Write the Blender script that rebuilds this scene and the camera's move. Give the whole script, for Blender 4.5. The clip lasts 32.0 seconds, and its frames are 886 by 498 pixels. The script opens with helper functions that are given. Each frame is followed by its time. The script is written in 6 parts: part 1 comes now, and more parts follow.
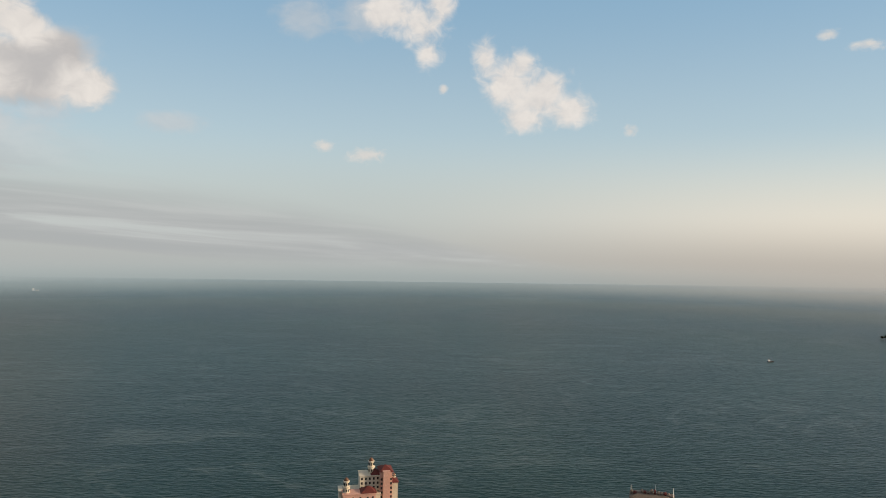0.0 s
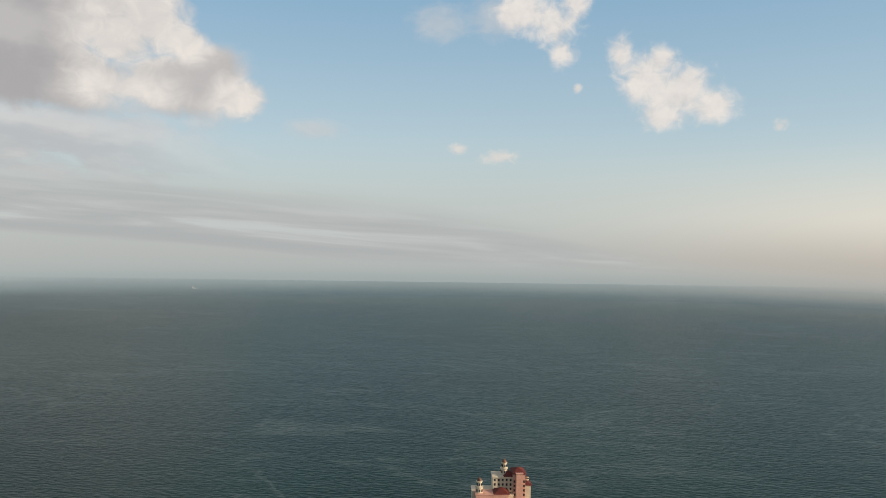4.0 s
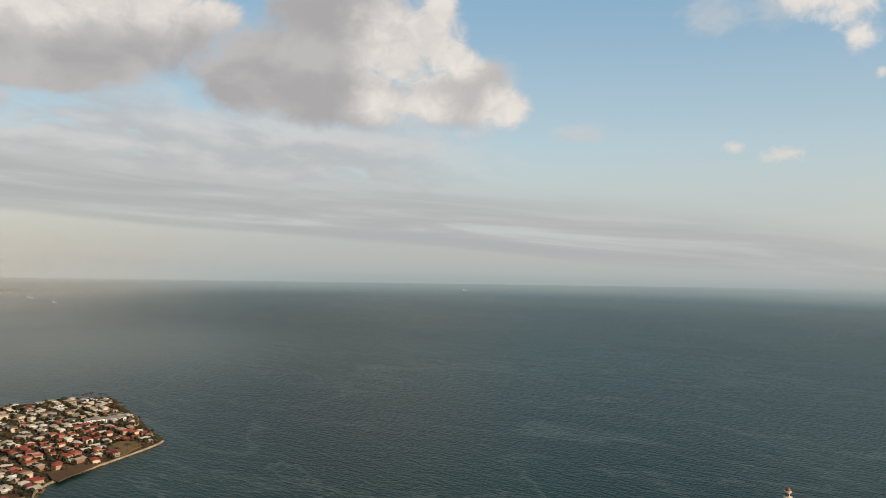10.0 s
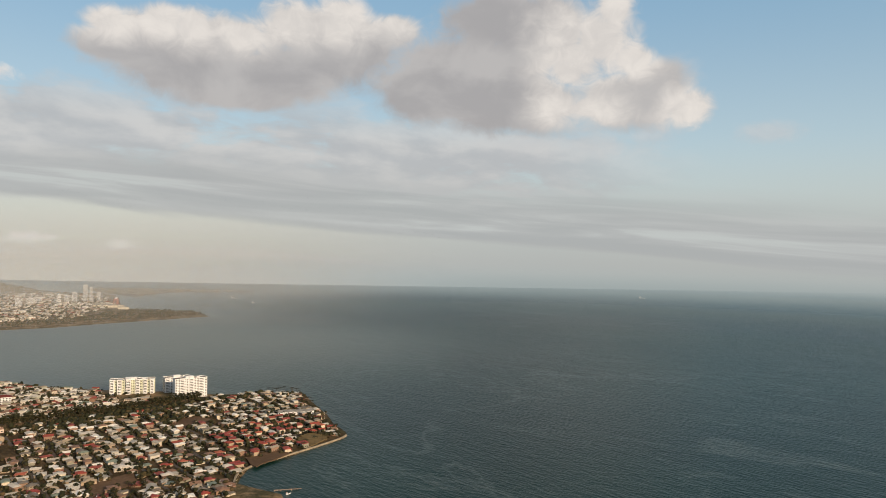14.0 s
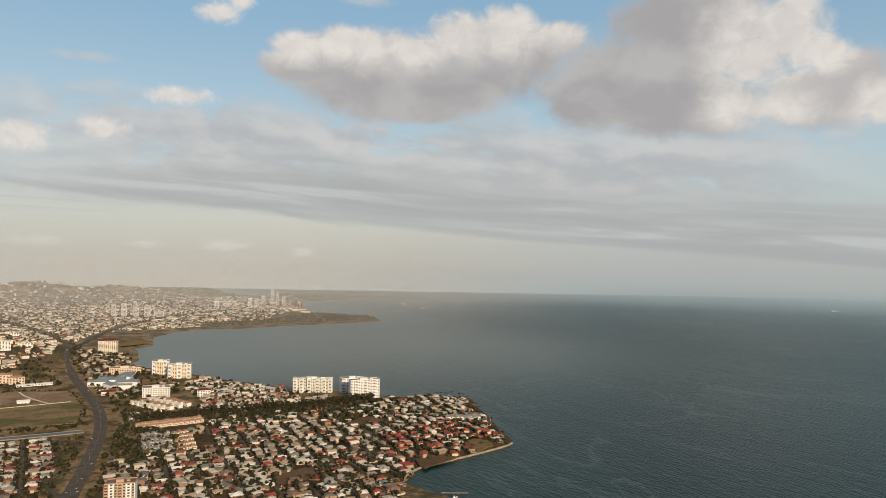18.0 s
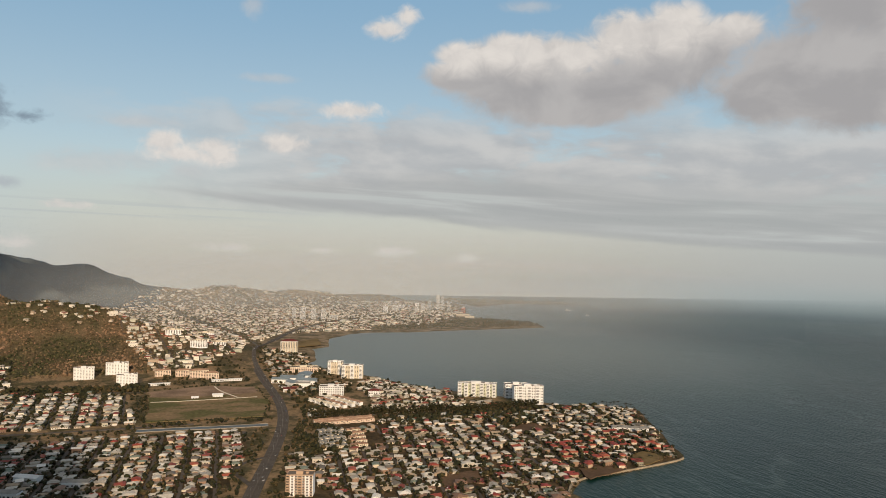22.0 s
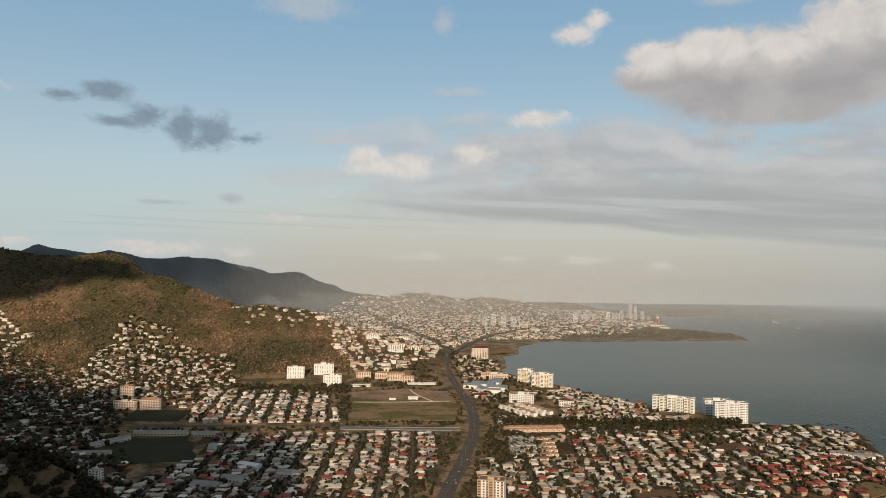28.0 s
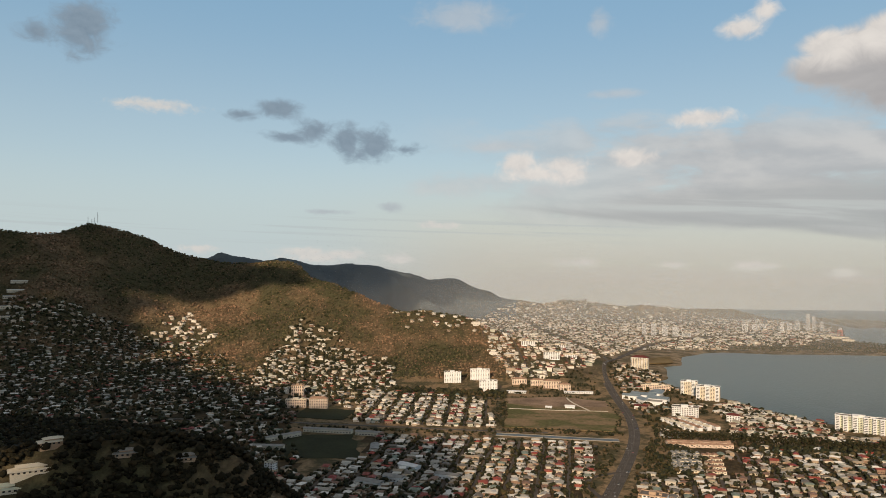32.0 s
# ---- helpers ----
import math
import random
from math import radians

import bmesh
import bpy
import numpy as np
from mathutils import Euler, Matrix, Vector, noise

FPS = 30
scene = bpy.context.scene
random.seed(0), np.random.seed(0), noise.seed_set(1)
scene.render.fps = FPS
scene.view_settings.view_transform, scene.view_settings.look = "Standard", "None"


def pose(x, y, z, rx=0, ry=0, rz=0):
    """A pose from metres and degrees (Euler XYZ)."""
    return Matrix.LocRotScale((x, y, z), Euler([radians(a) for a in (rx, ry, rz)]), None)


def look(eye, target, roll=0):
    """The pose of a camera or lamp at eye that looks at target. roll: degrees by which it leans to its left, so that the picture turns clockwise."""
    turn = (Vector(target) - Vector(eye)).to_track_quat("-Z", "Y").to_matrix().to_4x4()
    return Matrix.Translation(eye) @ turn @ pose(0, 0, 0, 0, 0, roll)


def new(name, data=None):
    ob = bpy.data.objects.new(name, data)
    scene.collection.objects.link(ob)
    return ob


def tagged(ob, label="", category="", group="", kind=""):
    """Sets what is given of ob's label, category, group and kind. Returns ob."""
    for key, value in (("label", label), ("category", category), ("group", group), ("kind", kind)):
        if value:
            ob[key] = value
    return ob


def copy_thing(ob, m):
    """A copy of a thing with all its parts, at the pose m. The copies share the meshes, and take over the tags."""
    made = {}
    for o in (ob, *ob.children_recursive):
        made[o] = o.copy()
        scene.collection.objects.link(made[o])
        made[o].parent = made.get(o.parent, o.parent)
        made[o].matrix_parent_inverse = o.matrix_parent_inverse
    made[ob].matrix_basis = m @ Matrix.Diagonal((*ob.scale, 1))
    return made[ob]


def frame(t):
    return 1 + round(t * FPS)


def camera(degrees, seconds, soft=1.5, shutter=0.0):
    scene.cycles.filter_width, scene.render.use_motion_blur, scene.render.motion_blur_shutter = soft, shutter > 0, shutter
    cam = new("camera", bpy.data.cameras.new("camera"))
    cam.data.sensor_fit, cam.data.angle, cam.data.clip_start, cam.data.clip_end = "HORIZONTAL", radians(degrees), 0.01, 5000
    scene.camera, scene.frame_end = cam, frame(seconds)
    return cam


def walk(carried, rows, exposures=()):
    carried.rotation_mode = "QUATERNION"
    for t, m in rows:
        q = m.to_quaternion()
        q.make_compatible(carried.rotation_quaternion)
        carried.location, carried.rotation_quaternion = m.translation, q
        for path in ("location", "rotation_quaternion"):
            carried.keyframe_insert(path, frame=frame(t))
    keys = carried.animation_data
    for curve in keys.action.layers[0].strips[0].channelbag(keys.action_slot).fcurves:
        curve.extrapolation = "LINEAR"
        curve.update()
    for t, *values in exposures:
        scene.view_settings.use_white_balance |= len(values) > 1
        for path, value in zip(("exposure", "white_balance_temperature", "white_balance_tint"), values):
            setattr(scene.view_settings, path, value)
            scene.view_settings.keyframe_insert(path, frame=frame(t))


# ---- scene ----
cam = camera(62.48, 32.0, soft=0.6)
HEIGHT = 270.0
# seconds, yaw, pitch, roll: the drone hovers and turns to its left
PATH = [
    (0.0, 0.26, -0.49, -0.77), (0.5, 1.82, -0.49, -0.75), (1.0, 3.31, -0.48, -0.73), (1.5, 4.81, -0.48, -0.73),
    (2.0, 6.26, -0.48, -0.74), (2.5, 7.45, -0.48, -0.75), (3.0, 8.48, -0.48, -0.76), (3.5, 9.58, -0.49, -0.76),
    (5.5, 14.44, -0.51, -0.75), (6.0, 16.09, -0.51, -0.76), (6.5, 17.99, -0.51, -0.79), (7.0, 19.98, -0.5, -0.82),
    (7.5, 22.02, -0.49, -0.86), (8.0, 24.07, -0.48, -0.9), (8.5, 26.03, -0.48, -0.91), (9.0, 27.88, -0.46, -0.9),
    (9.5, 29.59, -0.42, -0.87), (10.0, 31.22, -0.38, -0.83), (10.5, 32.96, -0.34, -0.82), (11.0, 34.63, -0.31, -0.84),
    (11.5, 36.27, -0.28, -0.86), (12.0, 37.93, -0.26, -0.88), (12.5, 39.63, -0.23, -0.89), (13.0, 41.34, -0.21, -0.89),
    (13.5, 43.05, -0.18, -0.89), (14.0, 44.7, -0.14, -0.88), (14.5, 46.29, -0.09, -0.87), (16.5, 52.64, 0.15, -0.96),
    (17.0, 54.27, 0.19, -0.97), (17.5, 55.97, 0.24, -0.96), (18.0, 57.67, 0.28, -0.95), (18.5, 59.37, 0.31, -0.94),
    (19.0, 61.05, 0.34, -0.92), (19.5, 62.76, 0.36, -0.89), (20.0, 64.44, 0.39, -0.86), (20.5, 66.09, 0.43, -0.82),
    (21.0, 67.63, 0.47, -0.8), (21.5, 69.11, 0.52, -0.77), (22.0, 70.4, 0.56, -0.75), (22.5, 71.65, 0.6, -0.73),
    (23.0, 72.89, 0.64, -0.72), (23.5, 72.99, 0.66, -0.7), (24.0, 73.85, 0.68, -0.69), (24.5, 75.13, 0.69, -0.67),
    (25.0, 76.46, 0.72, -0.66), (25.5, 77.96, 0.76, -0.66), (27.5, 83.8, 0.98, -0.62), (28.0, 85.16, 1.03, -0.6),
    (28.5, 86.58, 1.07, -0.57), (29.0, 88.11, 1.11, -0.54), (29.5, 89.63, 1.16, -0.53), (30.0, 91.17, 1.21, -0.52),
    (30.5, 92.71, 1.27, -0.53), (31.0, 94.23, 1.32, -0.54), (31.5, 95.75, 1.37, -0.54), (32.0, 97.28, 1.42, -0.55),
]
walk(cam, [(t, pose(0, 0, HEIGHT, 90 + p, r, y)) for t, y, p, r in PATH], exposures=[(0.0, 0.05), (6.0, 0.08), (11.0, 0.05), (16.0, 0.01), (21.0, -0.06), (28.0, -0.11), (32.0, -0.05)])

# ---- light: a low sun in the west, behind the drone, and a broken cloudy sky ----
SUN_YAW, SUN_UP = -97.0, 18.0
sun_way = Vector((-math.sin(radians(SUN_YAW)) * math.cos(radians(SUN_UP)), math.cos(radians(SUN_YAW)) * math.cos(radians(SUN_UP)), math.sin(radians(SUN_UP))))
lamp = bpy.data.lights.new("sun", "SUN")
lamp.energy, lamp.angle, lamp.color = 5.0, radians(0.6), (1.0, 0.75, 0.50)
sun = new("sun", lamp)
sun.matrix_world = look(sun_way * 3000, (0, 0, 0))


class Nodes:
    """A short way to write node trees."""

    def __init__(self, tree):
        self.tree = tree

    def add(self, kind):
        return self.tree.nodes.new(kind)

    def put(self, socket, value):
        if isinstance(value, bpy.types.NodeSocket):
            self.tree.links.new(value, socket)
        else:
            socket.default_value = value

    def math(self, op, a, b=0.0, c=0.0, clamp=False):
        node = self.add("ShaderNodeMath")
        node.operation, node.use_clamp = op, clamp
        for socket, value in zip(node.inputs, (a, b, c)):
            self.put(socket, value)
        return node.outputs[0]

    def vec(self, op, a, b=(0, 0, 0)):
        node = self.add("ShaderNodeVectorMath")
        node.operation = op
        self.put(node.inputs[0], a)
        self.put(node.inputs[1], b)
        return node.outputs["Value"] if op in ("LENGTH", "DOT_PRODUCT", "DISTANCE") else node.outputs[0]

    def step(self, value, a, b, low=0.0, high=1.0, smooth=True):
        node = self.add("ShaderNodeMapRange")
        node.interpolation_type = "SMOOTHSTEP" if smooth else "LINEAR"
        for socket, v in zip(node.inputs, (value, a, b, low, high)):
            self.put(socket, v)
        return node.outputs[0]

    def noise(self, vector, scale, detail=4.0, rough=0.55, dims="3D", distortion=0.0):
        node = self.add("ShaderNodeTexNoise")
        node.noise_dimensions = dims
        self.put(node.inputs["Vector"], vector)
        for key, v in (("Scale", scale), ("Detail", detail), ("Roughness", rough), ("Distortion", distortion)):
            self.put(node.inputs[key], v)
        return node.outputs["Fac"]

    def mix(self, fac, a, b, blend="MIX"):
        node = self.add("ShaderNodeMix")
        node.data_type, node.blend_type = "RGBA", blend
        self.put(node.inputs[0], fac)
        self.put(node.inputs[6], a if not isinstance(a, tuple) else (*a[:3], 1))
        self.put(node.inputs[7], b if not isinstance(b, tuple) else (*b[:3], 1))
        return node.outputs[2]

    def ramp(self, fac, stops, constant=False):
        node = self.add("ShaderNodeValToRGB")
        node.color_ramp.interpolation = "CONSTANT" if constant else "LINEAR"
        while len(node.color_ramp.elements) < len(stops):
            node.color_ramp.elements.new(0.5)
        for el, (at, col) in zip(node.color_ramp.elements, stops):
            el.position, el.color = at, (*col, 1)
        self.put(node.inputs[0], fac)
        return node.outputs[0]


# clouds: yaw and height over the horizon of each swelling, and its half width and half height, in degrees
CUMULUS_BODY = [(28.8, 11.7, 3, 2.6), (31.5, 11.2, 3.3, 2.1), (43.1, 13, 7.5, 3.9), (38.9, 11.1, 6.5, 2.5), (45.8, 11.8, 4, 2.2), (37.1, 16.3, 4.7, 3.3), (41.4, 17.2, 4, 2.2), (61.8, 12.3, 6.6, 2.1),
                (65.8, 13.4, 5.1, 2.2), (56.3, 13.1, 5.2, 2.4), (52.4, 15.1, 4.4, 2.4), (69.1, 13.8, 3, 1.6), (60.5, 10.9, 4.6, 0.9), (48.7, 16.3, 2.2, 1.3), (67, 14.6, 3.7, 1.9), (61.8, 15, 3.9, 1.8),
                (54.6, 16, 5.6, 2.1)]
CUMULUS_LIT = [(33, 15.7, 3.6, 3.2), (31.8, 17.8, 1.7, 1.7), (30.3, 14.2, 1.8, 1.4), (33.3, 10.9, 2.9, 1.3), (26.4, 10.6, 2.2, 1.6), (35.7, 10.7, 2.1, 1.2), (34.9, 13.8, 2.6, 2.2), (69.5, 15.3, 2.1, 1.2),
               (65.9, 15.9, 2, 1.3), (63.7, 15.8, 1.8, 1.5), (60.2, 15.5, 2.3, 1.4), (56.8, 16.7, 2.8, 1.8), (52.9, 17.2, 2.6, 1.7), (48.7, 16.7, 2.2, 1.1)]
VEILS = [(27.2, 12.6, 2, 1.7), (33.1, 8.1, 4, 1.6), (37.8, 7.9, 3.9, 1.3), (29, 8.6, 2.8, 1.3), (11.2, 16.7, 2.6, 1.7), (6.8, 17.4, 2.6, 2), (27.9, 13.3, 2.4, 1.1), (95.9, 6.3, 3.6, 1),
         (89.8, 6.1, 2.5, 0.9), (93.1, 9.4, 3.1, 0.6), (94.3, 6.7, 4.8, 0.8), (96, 19.2, 4, 1.5), (85.5, 18.4, 0.9, 1.1), (85.1, 18.4, 1.1, 1.1), (63.7, 18.9, 2.5, 0.6), (97.2, 6.3, 3.5, 1),
         (83.9, 13.2, 2.6, 0.4), (20.8, 8.5, 2.6, 0.9)]
PUFFS = [(2.2, 16.5, 2.1, 2.4), (4.7, 17.5, 2.3, 1.7), (0.7, 18.1, 1.4, 2), (1.7, 14.5, 1.3, 1.2), (-2.8, 14.1, 1.2, 1.7), (-4.7, 12.4, 2.3, 2.1), (-7.1, 11.1, 3.1, 2.2),
         (-6, 9.6, 2.1, 1.1), (-9.5, 10.3, 2.1, 1.5), (-5.8, 13.7, 1.4, 1.1), (-7.5, 12, 1.7, 1.3), (91.5, 8.1, 1.7, 1), (88.3, 7.9, 2, 1), (89.8, 7.3, 2.9, 0.7),
         (82.7, 8.4, 1.7, 0.7), (75.1, 17.1, 1.8, 0.9), (73.4, 18.2, 1.1, 0.9), (77.9, 11.1, 2.7, 0.7), (87.7, 7.6, 1.7, 1.2), (82.9, 8.3, 1.6, 0.8)]
SMALL_PUFFS = [(0.4, 11.8, 0.4, 0.4), (-14, 8.6, 0.6, 0.5), (-27.3, 14.5, 0.7, 0.4), (-29.8, 13.6, 1.3, 0.4), (6.4, 6.7, 1.6, 0.6), (9.5, 7.3, 0.8, 0.6), (119.3, 11.5, 3.3, 0.5), (97.6, 3.2, 1.9, 0.3),
               (97.6, 3.3, 2.1, 0.3), (108.1, 1, 2.4, 0.6), (104.8, 0.9, 1.9, 0.5), (115.9, 1.2, 1.6, 0.4), (101.2, 0.6, 1.2, 0.5), (106.7, 0.7, 2, 0.6), (100.6, 0.6, 1.3, 0.5), (74.4, 0.2, 1.5, 0.4),
               (86.9, 0.4, 2.1, 0.4), (79.7, 0.3, 1.3, 0.3), (68.6, -0.1, 0.7, 0.3), (74.2, 0.3, 0.9, 0.4), (79.7, 0.4, 1, 0.2), (68.4, -0.2, 1.3, 0.3), (74, 0.3, 0.8, 0.4), (68.5, 0, 0.9, 0.2),
               (73.7, 0.3, 1.4, 0.3)]
LOW_SCUD = [(106.4, 4.2, 1.8, 0.25), (101.5, 4.6, 1.1, 0.45)]
DARK_SCUD = [(102.6, 9.5, 1.6, 1.4), (105, 9.7, 1.1, 1.2), (107.5, 10.3, 1.2, 0.9), (109.5, 9.8, 1.9, 0.4), (110.1, 11.9, 1.8, 0.6), (113, 11.3, 1.2, 0.4), (100.5, 9.1, 1.5, 0.5), (123.9, 16.4, 1.9, 2),
             (126.7, 15.5, 1.2, 0.8), (107.2, 10.4, 1.5, 0.8)]


def swell_group(name, spots, join):
    """How far outside the nearest of the swellings a direction lies; under 1 is inside."""
    group = bpy.data.node_groups.new(name, "ShaderNodeTree")
    group.interface.new_socket("Place", in_out="INPUT", socket_type="NodeSocketVector")
    group.interface.new_socket("Reach", in_out="OUTPUT", socket_type="NodeSocketFloat")
    n = Nodes(group)
    place = n.add("NodeGroupInput").outputs[0]
    total = None
    for yaw, up, wide, high in spots:
        m = n.add("ShaderNodeMapping")
        m.vector_type = "TEXTURE"
        # one swelling after the other, so that few values are held at a time
        n.put(m.inputs["Vector"], place if total is None else n.vec("ADD", place, n.math("MULTIPLY", total, 1e-7)))
        m.inputs["Location"].default_value, m.inputs["Scale"].default_value = (yaw, up, 0), (wide, high, 1)
        d = n.vec("LENGTH", m.outputs[0])
        total = d if total is None else n.math("SMOOTH_MIN", total, d, join)
    n.put(n.add("NodeGroupOutput").inputs[0], total)
    return group


def make_sky():
    world = bpy.data.worlds.new("sky")
    scene.world = world
    world.use_nodes = True
    n = Nodes(world.node_tree)
    world.node_tree.nodes.clear()
    sky = n.add("ShaderNodeTexSky")
    sky.sky_type = "NISHITA"
    sky.sun_disc, sky.sun_elevation, sky.sun_rotation = False, radians(SUN_UP), radians(-SUN_YAW)
    sky.air_density, sky.dust_density, sky.ozone_density = 1.0, 1.2, 1.5
    way = n.add("ShaderNodeTexCoord").outputs["Generated"]
    xyz = n.add("ShaderNodeSeparateXYZ")
    n.put(xyz.inputs[0], way)
    x, y, z = xyz.outputs
    yaw = n.math("MULTIPLY", n.math("ARCTAN2", n.math("MULTIPLY", x, -1.0), y), 57.2958)
    up = n.math("MULTIPLY", n.math("ARCSINE", z), 57.2958)
    place = n.add("ShaderNodeCombineXYZ")
    n.put(place.inputs[0], yaw)
    n.put(place.inputs[1], up)
    place = place.outputs[0]

    def next_layer(colour):
        """The place again, for a layer that is worked out after the one below it."""
        at = n.vec("ADD", place, n.math("MULTIPLY", colour, 1e-7))
        split = n.add("ShaderNodeSeparateXYZ")
        n.put(split.inputs[0], at)
        return at, split.outputs[0], split.outputs[1]

    def reach(group, at):
        node = n.add("ShaderNodeGroup")
        node.node_tree = group
        n.put(node.inputs[0], at)
        return node.outputs[0]

    # clear sky, paler and greyer towards the horizon; warm towards the sun, blue over the mountains
    haze = n.mix(n.step(yaw, 36.0, 70.0), (5.0, 5.3, 5.1), (6.0, 5.9, 5.2))
    haze = n.mix(n.step(yaw, 92.0, 112.0), haze, (5.3, 6.1, 6.2))
    haze = n.mix(n.step(yaw, 10.0, -36.0), haze, (7.9, 7.2, 6.1))
    low = n.mix(n.step(yaw, 36.0, 75.0), (4.4, 4.55, 4.4), (5.3, 5.05, 4.5))
    low = n.mix(n.step(yaw, 92.0, 112.0), low, (5.6, 6.0, 5.9))
    haze = n.mix(n.step(up, 2.6, -1.8), haze, n.mix(n.step(yaw, 16.0, -30.0), low, (4.9, 4.5, 3.95)))
    clear = n.mix(0.72, sky.outputs[0], n.mix(n.step(up, 1.0, 22.0), (5.9, 7.0, 7.2), (2.7, 4.7, 6.5)))
    colour = n.mix(n.step(up, 9.0, 0.0), clear, haze)

    # unseen sky overhead: even warm grey, added to dim and neutralise the fill light
    colour = n.mix(n.step(up, 24.0, 44.0), colour, (3.5, 3.3, 3.1))

    def slant(a, b, lean):
        """The place in a frame whose rows run along the lean of the cloud deck."""
        node = n.add("ShaderNodeCombineXYZ")
        n.put(node.inputs[0], n.math("MULTIPLY", yaw, a))
        n.put(node.inputs[1], n.math("MULTIPLY", n.math("MULTIPLY_ADD", yaw, -lean, up), b))
        return node.outputs[0]

    place, yaw, up = next_layer(colour)
    # mottled high cloud over the bay, torn into flat cells with blue between
    cells = n.noise(slant(0.085, 0.24, 0.03), 1.0, 6.0, 0.54, "2D", 0.15)
    fluff = n.noise(slant(0.30, 0.95, 0.03), 1.0, 5.0, 0.55, "2D", 0.3)
    room = n.math("MULTIPLY", n.math("MULTIPLY", n.step(up, 2.0, 4.5), n.step(n.math("MULTIPLY_ADD", yaw, -0.05, up), 10.5, 5.0)), n.math("MULTIPLY", n.step(yaw, 22.0, 40.0), n.step(yaw, 104.0, 76.0)))
    torn = n.math("ADD", cells, n.math("MULTIPLY", n.math("SUBTRACT", fluff, 0.5), 0.35))
    thick = n.math("MULTIPLY", n.step(n.math("MULTIPLY_ADD", room, 0.34, torn), 0.56, 0.80), n.math("MULTIPLY", room, 0.88))
    cells_b = n.noise(n.vec("ADD", slant(0.085, 0.24, 0.03), (-0.09, 0.2, 0)), 1.0, 6.0, 0.54, "2D", 0.15)
    bright = n.step(n.math("SUBTRACT", cells, cells_b), -0.14, 0.18)
    colour = n.mix(thick, colour, n.mix(bright, (4.65, 4.7, 4.8), (6.1, 5.95, 5.8)))

    place, yaw, up = next_layer(colour)
    # the long grey deck with a clean lower edge that sinks towards the open sea
    wave = n.noise(slant(0.05, 0.5, 0.07), 1.0, 7.0, 0.58, "2D", 0.4)
    over = n.math("ADD", n.math("MULTIPLY_ADD", yaw, -0.081, up), n.math("MULTIPLY_ADD", wave, 1.3, 2.6))
    deep = n.math("MULTIPLY", n.math("MULTIPLY", n.step(yaw, -34.0, 22.0), n.step(yaw, 101.0, 58.0)), 5.6)
    deck = n.math("MULTIPLY", n.step(over, -0.05, 0.55), n.step(n.math("DIVIDE", over, n.math("ADD", deep, 0.05)), 1.1, 0.5))
    deck = n.math("MULTIPLY", deck, n.math("MULTIPLY", n.step(deep, 0.0, 2.2), 0.9))
    grain = n.noise(slant(0.05, 0.75, 0.065), 1.0, 5.0, 0.52, "2D", 0.3)
    tone = n.mix(n.step(grain, 0.34, 0.68), (4.05, 4.2, 4.2), (4.85, 4.95, 4.9))
    tone = n.mix(n.step(over, 0.9, 0.1), tone, (4.2, 4.3, 4.25))
    gap = n.math("MULTIPLY", n.step(grain, 0.50, 0.66), n.math("MULTIPLY", n.step(over, 3.4, 2.2), n.step(over, 0.5, 1.4)))
    tone = n.mix(n.math("MULTIPLY", gap, 0.55), tone, (5.6, 6.0, 5.8))
    colour = n.mix(deck, colour, tone)
    place, yaw, up = next_layer(colour)
    thin = n.noise(slant(0.04, 2.4, 0.03), 1.0, 5.0, 0.55, "2D", 0.3)
    bar = n.math("MULTIPLY", n.math("MULTIPLY", n.step(thin, 0.52, 0.66), n.step(yaw, 74.0, 92.0)), n.math("MULTIPLY", n.step(up, 1.2, 2.4), n.step(up, 4.4, 3.2)))
    colour = n.mix(n.math("MULTIPLY", bar, 0.4), colour, (4.6, 5.0, 5.1))

    def billow(at, a, b):
        f = n.noise(n.vec("MULTIPLY", at, a), 1.0, 3.0, 0.5, "2D")
        g = n.noise(n.vec("MULTIPLY", at, b), 1.0, 7.0, 0.6, "2D", 0.4)
        return n.math("ADD", n.math("MULTIPLY", n.math("SUBTRACT", f, 0.5), 0.75), n.math("MULTIPLY", n.math("SUBTRACT", g, 0.5), 0.7))

    def puffs(colour, spots, name, a, b, lit, shade, thick, join=0.4, outer=1.08, inner=0.5, fall=1.2, rough=1.0):
        """Soft torn clouds, paler on the side of the sun and greyer at the foot."""
        group = swell_group(name, spots, join)
        rag = billow(place, a, b)
        here = n.math("MULTIPLY_ADD", rag, rough, reach(group, place))
        aside = n.vec("ADD", place, (-0.55 * fall, 0.65 * fall, 0))
        light = n.step(n.math("SUBTRACT", billow(aside, a, b), rag), -0.75, 0.5)
        return n.mix(n.math("MULTIPLY", n.step(here, outer, inner), thick), colour, n.mix(light, shade, lit))

    place, yaw, up = next_layer(colour)
    colour = puffs(colour, VEILS, "veils", (0.25, 0.4, 1), (0.7, 1.1, 1), (6.1, 6.0, 5.9), (4.9, 5.0, 5.2), 0.5, 0.5, 1.15, 0.1, rough=1.25)
    place, yaw, up = next_layer(colour)
    colour = puffs(colour, SMALL_PUFFS, "small_puffs", (0.5, 0.9, 1), (1.3, 2.0, 1), (7.2, 6.8, 6.3), (6.0, 5.85, 5.7), 0.85, 0.5, 1.2, 0.1, 0.5, 1.7)
    place, yaw, up = next_layer(colour)
    colour = puffs(colour, LOW_SCUD, "low_scud", (0.35, 0.5, 1), (0.9, 1.3, 1), (4.6, 4.9, 5.2), (3.9, 4.3, 4.7), 0.7, 0.5, 1.3, 0.3, 0.6, 1.6)
    place, yaw, up = next_layer(colour)
